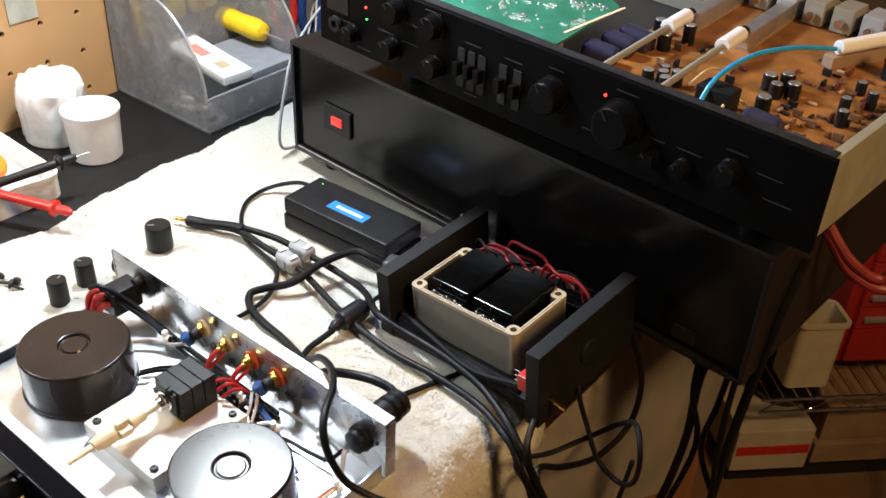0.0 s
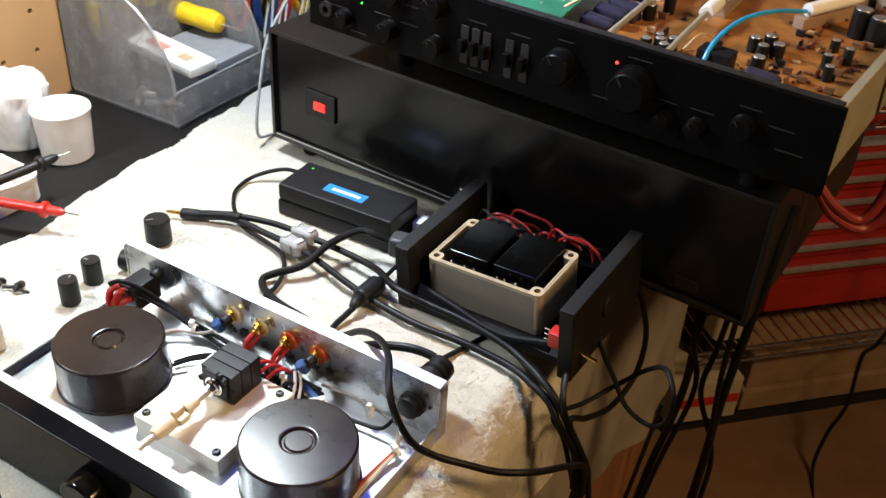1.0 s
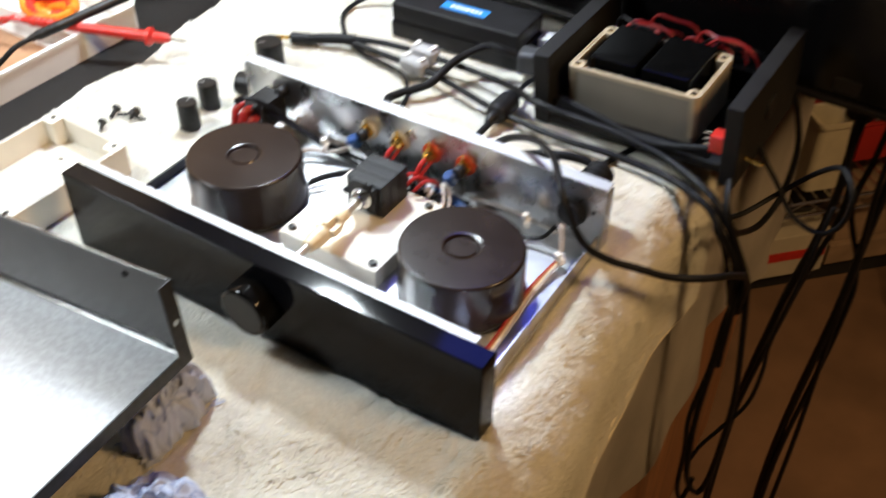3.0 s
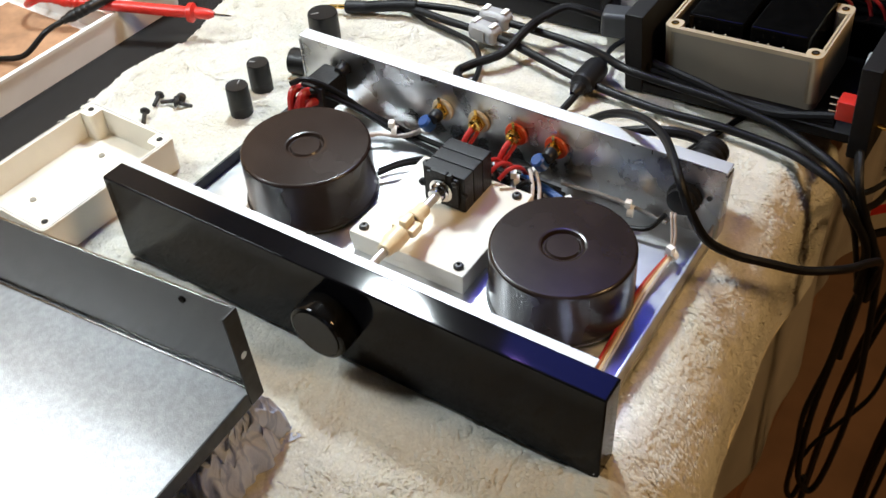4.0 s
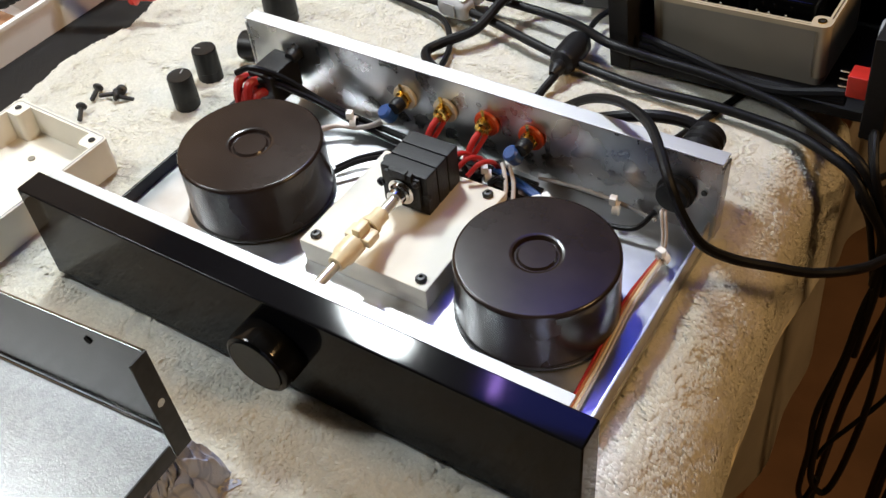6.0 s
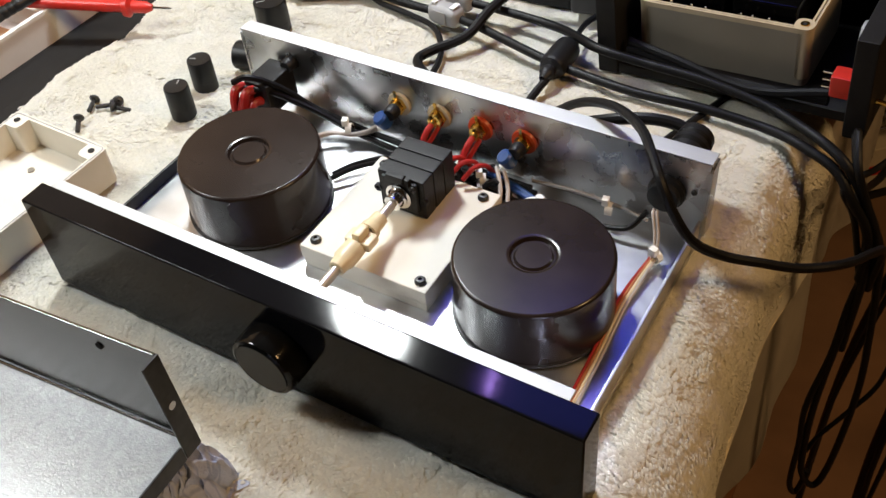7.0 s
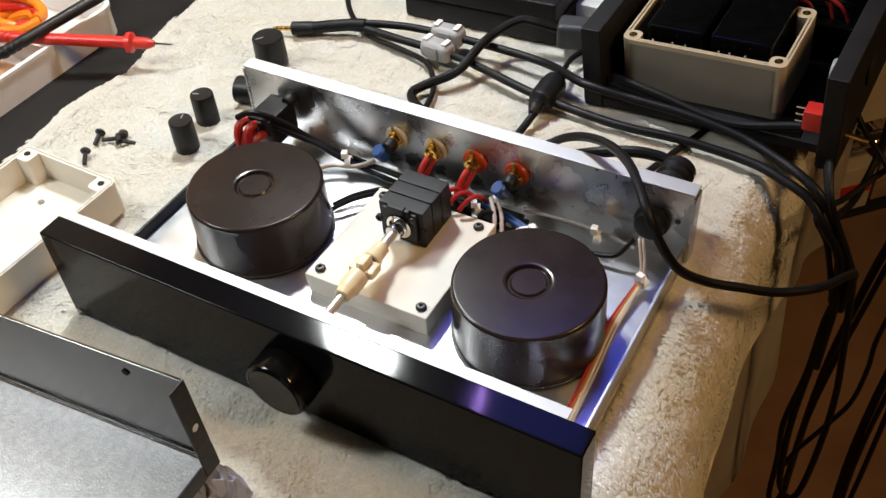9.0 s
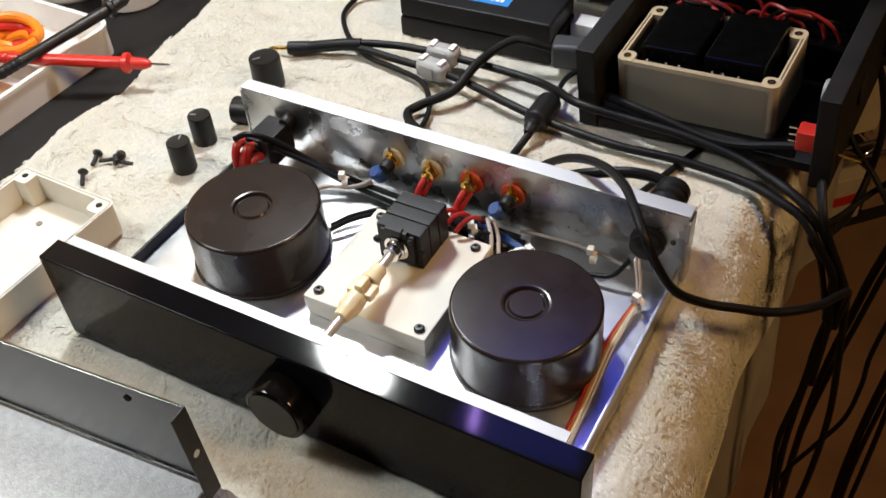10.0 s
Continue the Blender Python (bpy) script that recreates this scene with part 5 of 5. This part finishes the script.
for k, pts in enumerate(([(0.400, 0.470, 0.150), (0.405, 0.440, 0.060), (0.407, 0.430, -0.019), (0.417, 0.440, -0.087), (0.400, 0.430, -0.206), (0.380, 0.420, -0.420), (0.390, 0.430, -0.700), (0.420, 0.460, -0.915)],
                         [(0.430, 0.500, 0.120), (0.437, 0.440, 0.060), (0.438, 0.430, -0.047), (0.443, 0.440, -0.148), (0.443, 0.440, -0.227), (0.446, 0.450, -0.450), (0.440, 0.470, -0.915)],
                         [(0.420, 0.480, 0.140), (0.430, 0.440, 0.040), (0.428, 0.435, -0.024), (0.424, 0.435, -0.081), (0.445, 0.450, -0.156), (0.447, 0.448, -0.230), (0.436, 0.440, -0.500), (0.470, 0.480, -0.915)])):
    cable("hanging_cable", pts, 0.0026, "black cable hanging down beside the amplifier")
for pts, r in (([(0.424, 0.465, 0.120), (0.414, 0.444, 0.035), (0.408, 0.436, -0.012), (0.409, 0.436, -0.072), (0.404, 0.436, -0.130), (0.392, 0.436, -0.222), (0.380, 0.440, -0.420), (0.386, 0.450, -0.915)], 0.0036),
               ([(0.452, 0.470, 0.110), (0.450, 0.446, 0.050), (0.444, 0.440, -0.055), (0.442, 0.440, -0.118), (0.441, 0.440, -0.195), (0.430, 0.445, -0.480), (0.455, 0.470, -0.915)], 0.0040)):
    cable("hanging_cable", pts, r, "thick black cable hanging down beside the amplifier")
hose = ([(0.4800, 0.560, 0.180), (0.489, 0.505, 0.232), (0.505, 0.515, 0.179), (0.511, 0.519, 0.125), (0.500, 0.513, 0.092), (0.478, 0.499, 0.104), (0.455, 0.500, 0.125), (0.440, 0.520, 0.128)],
        [(0.4820, 0.565, 0.185), (0.497, 0.512, 0.226), (0.513, 0.520, 0.175), (0.520, 0.524, 0.118), (0.506, 0.517, 0.083), (0.480, 0.500, 0.094), (0.458, 0.498, 0.118), (0.440, 0.510, 0.124)])
for pts in hose:
    cable("red_cable", pts, 0.0042, "thick red cable looping from the amplifier's side", mat_=mat("dull_red_rubber", (0.20, 0.020, 0.018), 0.5, vary=0.2, scale=60))
cable("grey_lead", [(-0.086, 0.470, 0.004), (-0.082, 0.440, 0.020), (-0.084, 0.452, 0.075), (-0.090, 0.480, 0.120), (-0.082, 0.540, 0.170), (-0.070, 0.600, 0.190)], 0.0016, "thin grey lead running up beside the amplifier", mat_=GREYPL)


# ---- left of the towel: tray, probes, cups, organiser ----
def parts_tray():
    t = thing("parts_tray", pose(-0.2600, 0.170, DESK, 0, 0, -2), "white plastic parts tray with leads lying in it", "tray")
    s = part("tray_shell", open_box(-0.075, 0.062, -0.130, 0.088, 0, 0.026, 0.0025, 0.003, 0.012, lip=0.0012), WHITEPL, t)
    part("divider", box(-0.072, 0.059, 0.018, 0.0205, 0.003, 0.022, 0.0006), WHITEPL, s)
    part("cork", box(-0.060, 0.052, -0.110, 0.005, 0.0032, 0.0090, 0.001), mat("tan_card", (0.34, 0.19, 0.10), 0.8, vary=0.3, scale=60), s, "tan card in the tray")
    return t


parts_tray()
rng = random.Random(11)
for k in range(5):
    r = 0.013 + 0.003 * k
    pts = [(-0.250 + r * math.cos(a * 0.7) + 0.004 * math.sin(k + a), 0.205 + 0.8 * r * math.sin(a * 0.7), 0.014 + 0.003 * k + 0.005 * math.sin(a * 0.9 + k)) for a in range(0, 10)]
    cable("test_lead", pts, 0.0042, "coiled orange and red test lead in the tray", mat_=(ORANGE, REDPL, ORANGE, REDPL, ORANGE)[k])


def probe(p0, p1, material, label):
    a, b = Vector(p0), Vector(p1)
    d = (b - a)
    L = d.length
    m = Matrix.Translation(a) @ d.to_track_quat("Z", "Y").to_matrix().to_4x4()
    t = thing("test_probe", m, label, "test probe")
    prof = [(0, 0), (0.0030, 0), (0.0032, 0.004)]
    for k in range(4):
        prof += [(0.0040, 0.006 + k * 0.005), (0.0046, 0.008 + k * 0.005), (0.0046, 0.010 + k * 0.005)]
    prof += [(0.0042, 0.030), (0.0046, L * 0.68), (0.0044, L * 0.75), (0.0075, L * 0.76), (0.0078, L * 0.785), (0.0046, L * 0.80), (0.0042, L * 0.87), (0.0022, L * 0.90), (0, L * 0.90)]
    part("handle", lathe(prof, 20), material, t)
    part("needle", lathe([(0, L * 0.89), (0.0010, L * 0.89), (0.0009, L * 0.985), (0, L)], 10), CHROME, t, "bare metal tip")
    return t


probe((-0.245, 0.170, 0.0265), (-0.111, 0.2265, 0.0185), REDPL, "red multimeter probe resting on the tray's edge")
probe((-0.213, 0.150, 0.0270), (-0.1755, 0.279, 0.0400), KNOBM, "black multimeter probe leaning on the white pot")
cable("probe_lead", [(-0.245, 0.170, 0.0265), (-0.262, 0.163, 0.026), (-0.280, 0.168, 0.014), (-0.285, 0.190, 0.010)], 0.0022, "red probe lead curling into the tray", mat_=REDPL)
cable("probe_lead", [(-0.213, 0.150, 0.0270), (-0.217, 0.135, 0.024), (-0.228, 0.118, 0.010), (-0.250, 0.108, 0.006)], 0.0022, "black probe lead curling into the tray")

cup = thing("plastic_pot", pose(-0.2400, 0.3250, DESK), "small milky white plastic pot", "pot")
part("pot_wall", lathe([(0, 0), (0.024, 0), (0.026, 0.002), (0.0285, 0.050), (0.0298, 0.052), (0.0298, 0.055), (0.0272, 0.055), (0.0262, 0.049), (0.0242, 0.004), (0, 0.004)], 40), MILKY, cup)
part("content", lathe([(0, 0.044), (0.0255, 0.044), (0.0255, 0.046), (0, 0.047)], 30), MILKY, cup)


def wrapped_pot():
    bm = lathe([(0, 0), (0.032, 0), (0.034, 0.003), (0.036, 0.045), (0.035, 0.060), (0.030, 0.068), (0.018, 0.070), (0, 0.068)], 48)
    bmesh.ops.subdivide_edges(bm, edges=bm.edges[:], cuts=1, use_grid_fill=True)
    for v in bm.verts:
        if v.co.z > 0.002:
            n = noise.noise(v.co * 90) * 0.0032 + noise.noise(v.co * 240) * 0.0018
            f = 1 + n / max(0.01, math.hypot(v.co.x, v.co.y))
            v.co = Vector((v.co.x * f, v.co.y * f, v.co.z + n * 0.8))
    ob = part("wrapped_pot", bm, FILM, smooth=0.9)
    ob.matrix_world = pose(-0.307, 0.322, DESK)
    return top(ob, "white pot wrapped in crinkled plastic film", "pot")


wrapped_pot()
lp = part("paper_label", box(-0.3548, -0.3544, 0.318, 0.352, 0.108, 0.150), mat("grey_green_paper", (0.42, 0.42, 0.34), 0.8, vary=0.2, scale=60))
top(lp, "pale grey paper label on the pegboard", "label")


def organiser():
    """Smoked plastic bench organiser: swept side walls, a low front."""
    t = thing("bench_organiser", pose(0, 0, DESK), "grey smoked plastic organiser with swept sides, full of tools", "organiser")
    xb, xf, y0, y1, y2 = -0.350, -0.188, 0.433, 0.575, 0.735

    def side(y, w=0.003):
        pts = [(xb, 0.004), (xf, 0.004), (xf, 0.040)]
        pts += [(xf - 0.098 * (1 - math.cos(a * math.pi / 20)) * 1.0, 0.040 + 0.103 * math.sin(a * math.pi / 20)) for a in range(1, 11)]
        pts += [(xb, 0.148)]
        return prism(pts, -w / 2, w / 2, 0.0004, Matrix.Translation((0, y, 0)) @ Matrix.Rotation(radians(90), 4, "X"))

    for y in (y0, y1, y2):
        s = part("side_wall", side(y), SMOKED, t, "swept side wall")
        rim = [(xf, y, 0.040)] + [(xf - 0.098 * (1 - math.cos(a * math.pi / 20)), y, 0.040 + 0.103 * math.sin(a * math.pi / 20)) for a in range(1, 11)] + [(xb, y, 0.148)]
        part("rim", tube(rim, 0.0018, 8, 3), mat("pale_edge", (0.30, 0.30, 0.30), 0.3, 0.3, vary=0.1), s)
    part("bottom", box(xb, xf, y0, y2, 0.0, 0.0035, 0.0006), GREYMESH, t)
    part("front_wall", box(xf - 0.0015, xf + 0.0015, y0 + 0.002, y2 - 0.002, 0.0038, 0.041, 0.0008), SMOKED, t)
    part("rim", tube([(xf, y0, 0.042), (xf, (y0 + y2) / 2, 0.042), (xf, y2, 0.042)], 0.0017, 8, 3), MATS["pale_edge"], t)
    part("back_wall", box(xb - 0.003, xb, y0, y2, 0.0038, 0.150, 0.0006), GREYMESH, t)
    part("cross_wall", box(-0.292, -0.289, y0 + 0.0018, y1 - 0.0018, 0.0038, 0.142, 0.0006), SMOKED, t)
    return t


organiser()
fo = part("foam_block", box(-0.286, -0.192, 0.475, 0.571, 0, 0.047, 0.002), FOAM)
fo.matrix_world = pose(0, 0, DESK + 0.0037)
top(fo, "flat grey foam block in the organiser", "foam")
pp = part("paper_packet", box(-0.058, 0.058, -0.020, 0.020, 0, 0.012, 0.003), PAPER)
pp.matrix_world = pose(-0.246, 0.484, 0.0465, 0, 4, -4)
top(pp, "white paper packet with faint red print", "packet")
for x, w, m in ((-0.012, 0.030, mat("faint_red_print", (0.60, 0.25, 0.20), 0.7)), (0.032, 0.016, mat("faint_tan_print", (0.50, 0.38, 0.22), 0.7))):
    part("print", box(x - w / 2, x + w / 2, -0.009, 0.004, 0.0121, 0.0124), m, pp)
rng = random.Random(21)
for k in range(12):
    x, y = rng.uniform(-0.275, -0.196), rng.uniform(0.438, 0.462)
    b = part("small_part", box(-0.008, 0.008, -0.003, 0.003, 0, 0.006, 0.0015), (GREYPL, ALU, CARTON, PAPER)[k % 4])
    b.matrix_world = pose(x, y, 0.0 + 0.005 * (k // 4), rng.uniform(-15, 15), rng.uniform(-15, 15), rng.uniform(0, 180))
    top(b, "small loose hardware in the organiser", "hardware", "loose hardware")


def screwdriver(p0, p1, r, material, label, blade=0.06):
    a, b = Vector(p0), Vector(p1)
    d = b - a
    L = d.length
    t = thing("screwdriver", Matrix.Translation(a) @ d.to_track_quat("Z", "Y").to_matrix().to_4x4(), label, "screwdriver")
    bm = lathe([(0, 0), (r * 0.7, 0), (r * 0.95, r * 0.25), (r, r * 0.6), (r * 0.92, L * 0.45), (r, L * 0.8), (r * 0.8, L * 0.96), (r * 0.4, L), (0, L)], 12)
    part("handle", bm, material, t)
    part("blade", rod((0, 0, L * 0.99), (0, 0, L + blade), 0.0016, 10), CHROME, t)
    return t


screwdriver((-0.306, 0.558, 0.0665), (-0.232, 0.561, 0.0640), 0.0135, YELLOW, "yellow-handled screwdriver lying in the organiser", 0.03)
for x, y, z in ((-0.325, 0.456, 0.134), (-0.325, 0.500, 0.148), (-0.318, 0.524, 0.152), (-0.326, 0.548, 0.150)):
    screwdriver((x, y, z), (x + 0.004, y + 0.006, z - 0.075), 0.0125, YELLOW, "yellow-handled screwdriver standing in the organiser", 0.055)


def pliers(x, y, material, lean, rz):
    t = thing("pliers", pose(x, y, 0.002, lean, 0, rz), "small pliers with coloured grips standing in the organiser", "pliers", "pliers in the organiser")
    part("jaw", box(-0.006, 0.006, -0.004, 0.004, 0.0, 0.040, 0.002), ALU, t)
    for s in (-1, 1):
        part("grip", tube([(0, 0, 0.036), (s * 0.010, 0, 0.060), (s * 0.013, 0, 0.090), (s * 0.008, 0, 0.125)], 0.0050, 10), material, t)


for x, y, m, l, rz in ((-0.235, 0.600, REDPL, -12, 60), (-0.225, 0.625, BLUEPL, 8, 70), (-0.218, 0.655, REDPL, -6, 50), (-0.250, 0.640, RUBBER, 10, 80), (-0.212, 0.690, YELLOW, -8, 60)):
    pliers(x, y, m, l, rz)
for x, y, tx in ((-0.205, 0.600, 0.020), (-0.200, 0.615, 0.026), (-0.205, 0.630, 0.016), (-0.196, 0.648, 0.028)):
    t = thing("tweezers", pose(0, 0, 0), "steel tweezers standing in the organiser", "tweezers", "tweezers")
    for s in (-1, 1):
        part("arm", tube([(x, y + s * 0.002, 0.004), (x + tx * 0.5, y + s * 0.006, 0.060), (x + tx, y + s * 0.001, 0.115)], 0.0022, 6), CHROME if tx > 0.018 else REDPL, t)

# ---- beyond the bench: wire shelving with a red tool chest ----
SH = pose(0.334, 1.384, 0, 0, 0, 45)      # x along the shelf, y into it


def wire_shelf(name, z, x0, x1, y0, y1):
    t = thing(name, SH, "chrome wire shelf of a storage rack", "wire shelf", "wire shelves")
    for y, zz in ((y0, z), (y0, z - 0.030), (y1, z), (y1, z - 0.030)):
        part("rail", rod((x0, y, zz), (x1, y, zz), 0.0032, 8), CHROME, t)
    wave = [(x0 + k * 0.045, y0, z - (0.003 if k % 2 else 0.027)) for k in range(int((x1 - x0) / 0.045) + 1)]
    part("truss_wire", tube(wave, 0.0018, 6, 4), CHROME, t)
    n = int((x1 - x0) / 0.026)
    for k in range(n):
        x = x0 + 0.013 + k * 0.026
        part("cross_wire", rod((x, y0, z + 0.0045), (x, y1, z + 0.0045), 0.0016, 6), CHROME, t)
    return t


wire_shelf("wire_shelf", -0.668, -0.16, 1.00, -0.075, 0.38)
wire_shelf("wire_shelf", -0.190, -0.02, 1.00, -0.060, 0.38)
for x, y in ((-0.165, 0.385), (1.005, -0.080), (1.005, 0.385)):
    p = part("rack_post", rod((x, y, FLOOR), (x, y, 0.40), 0.0125, 16), CHROME)
    p.matrix_world = SH
    top(p, "chrome upright post of the storage rack", "rack post", "rack posts")


# added near-black block: the shade below the cartons, which also rest on it
pl = part("gap_shade_block", box(-0.160, 1.000, -0.030, 0.300, FLOOR, FLOOR + 0.0560, 0.002), SHADEDARK)
pl.matrix_world = SH
top(pl, "dark block standing in for the shaded gap under the stored cartons", "plinth")


def tool_chest():
    t = thing("tool_chest", SH @ pose(0, 0, -0.6615), "red enamelled tool chest with aluminium drawer pulls", "tool chest")
    w, d, h = 0.62, 0.30, 0.43
    part("body", box(0, w, 0.012, d, 0, h, 0.004), CHESTRED, t)
    for k in range(6):
        z0 = 0.088 + k * 0.0485
        dr = part("drawer", box(0.020, w - 0.020, 0.0, 0.0118, z0, z0 + 0.0455, 0.002), CHESTRED, t)
        part("pull", box(0.030, w - 0.030, -0.010, -0.0002, z0 + 0.018, z0 + 0.029, 0.0025), ALU, dr, "aluminium pull strip")
    part("drawer", box(0.020, w - 0.020, 0.0, 0.0118, 0.010, 0.085, 0.002), CHESTRED, t)
    part("badge", box(0.10, 0.17, -0.0016, -0.0002, 0.372, 0.392, 0.0006), GREYPL, t, "dark badge plate")


tool_chest()
tub = part("white_tub", open_box(-0.042, 0.042, -0.032, 0.032, 0, 0.137, 0.0025, 0.004, 0.012), mat("aged_cream_plastic", (0.52, 0.46, 0.33), 0.45, vary=0.1, scale=30))
part("rim", ring(-0.047, 0.047, -0.037, 0.037, 0.1372, 0.145, 0.0075, 0.014), MATS["aged_cream_plastic"], tub)
tub.matrix_world = pose(0.300, 1.320, -0.6615, 0, 0, 45)
top(tub, "white plastic tub on the wire shelf", "tub")
can_ = part("white_canister", lathe([(0, 0), (0.092, 0), (0.097, 0.006), (0.097, 0.235), (0.100, 0.238), (0.100, 0.255), (0, 0.255)], 48), WHITEPL)
can_.matrix_world = SH @ pose(0.300, 0.075, -0.1835)
top(can_, "large white canister on the upper shelf", "canister")


def carton(name, x0, x1, y0, y1, z0, z1, m, label, stripe=None):
    t = thing(name, SH, label, "box")
    b = part("carton_body", box(x0, x1, y0, y1, z0, z1, 0.003), m, t)
    part("carton_flap", box(x0 + 0.002, x1 - 0.002, y0 + 0.002, (y0 + y1) / 2, z1, z1 + 0.0012), m, t)
    if stripe:
        part("stripe", box(x0 + 0.004, x1 - 0.004, y0 - 0.0012, y0 - 0.0002, stripe[0], stripe[1]), REDPL, b, "red printed stripe")


carton("striped_carton", -0.175, -0.025, -0.060, 0.20, FLOOR + 0.0565, -0.762, BOXWHITE, "cream carton with a red stripe under the shelf", (-0.822, -0.800))
carton("brown_carton", -0.010, 0.400, -0.050, 0.25, FLOOR + 0.0565, -0.815, CARTON, "long brown carton stored under the shelf")
carton("brown_carton", 0.000, 0.380, -0.040, 0.25, -0.813, -0.730, CARTON, "flat brown carton stacked under the shelf")
carton("brown_carton", 0.420, 0.900, -0.050, 0.25, FLOOR + 0.0565, -0.740, CARTON, "long brown carton stored under the shelf")
cable("floor_cable", [(0.545, 1.345, -0.200), (0.585, 1.386, -0.465), (0.560, 1.362, -0.600), (0.542, 1.342, -0.632), (0.548, 1.340, -0.746), (0.532, 1.315, -0.820), (0.538, 1.290, -0.917), (0.62, 1.05, -0.917)], 0.0038, "black cable hanging in front of the rack")
bag = part("black_bag", lathe([(0, 0), (0.05, 0.0), (0.07, 0.03), (0.055, 0.09), (0.02, 0.12), (0, 0.125)], 24), RUBBER)
bag.matrix_world = SH @ pose(-0.055, 0.05, -0.761)
top(bag, "black bag lying on the striped carton", "bag")
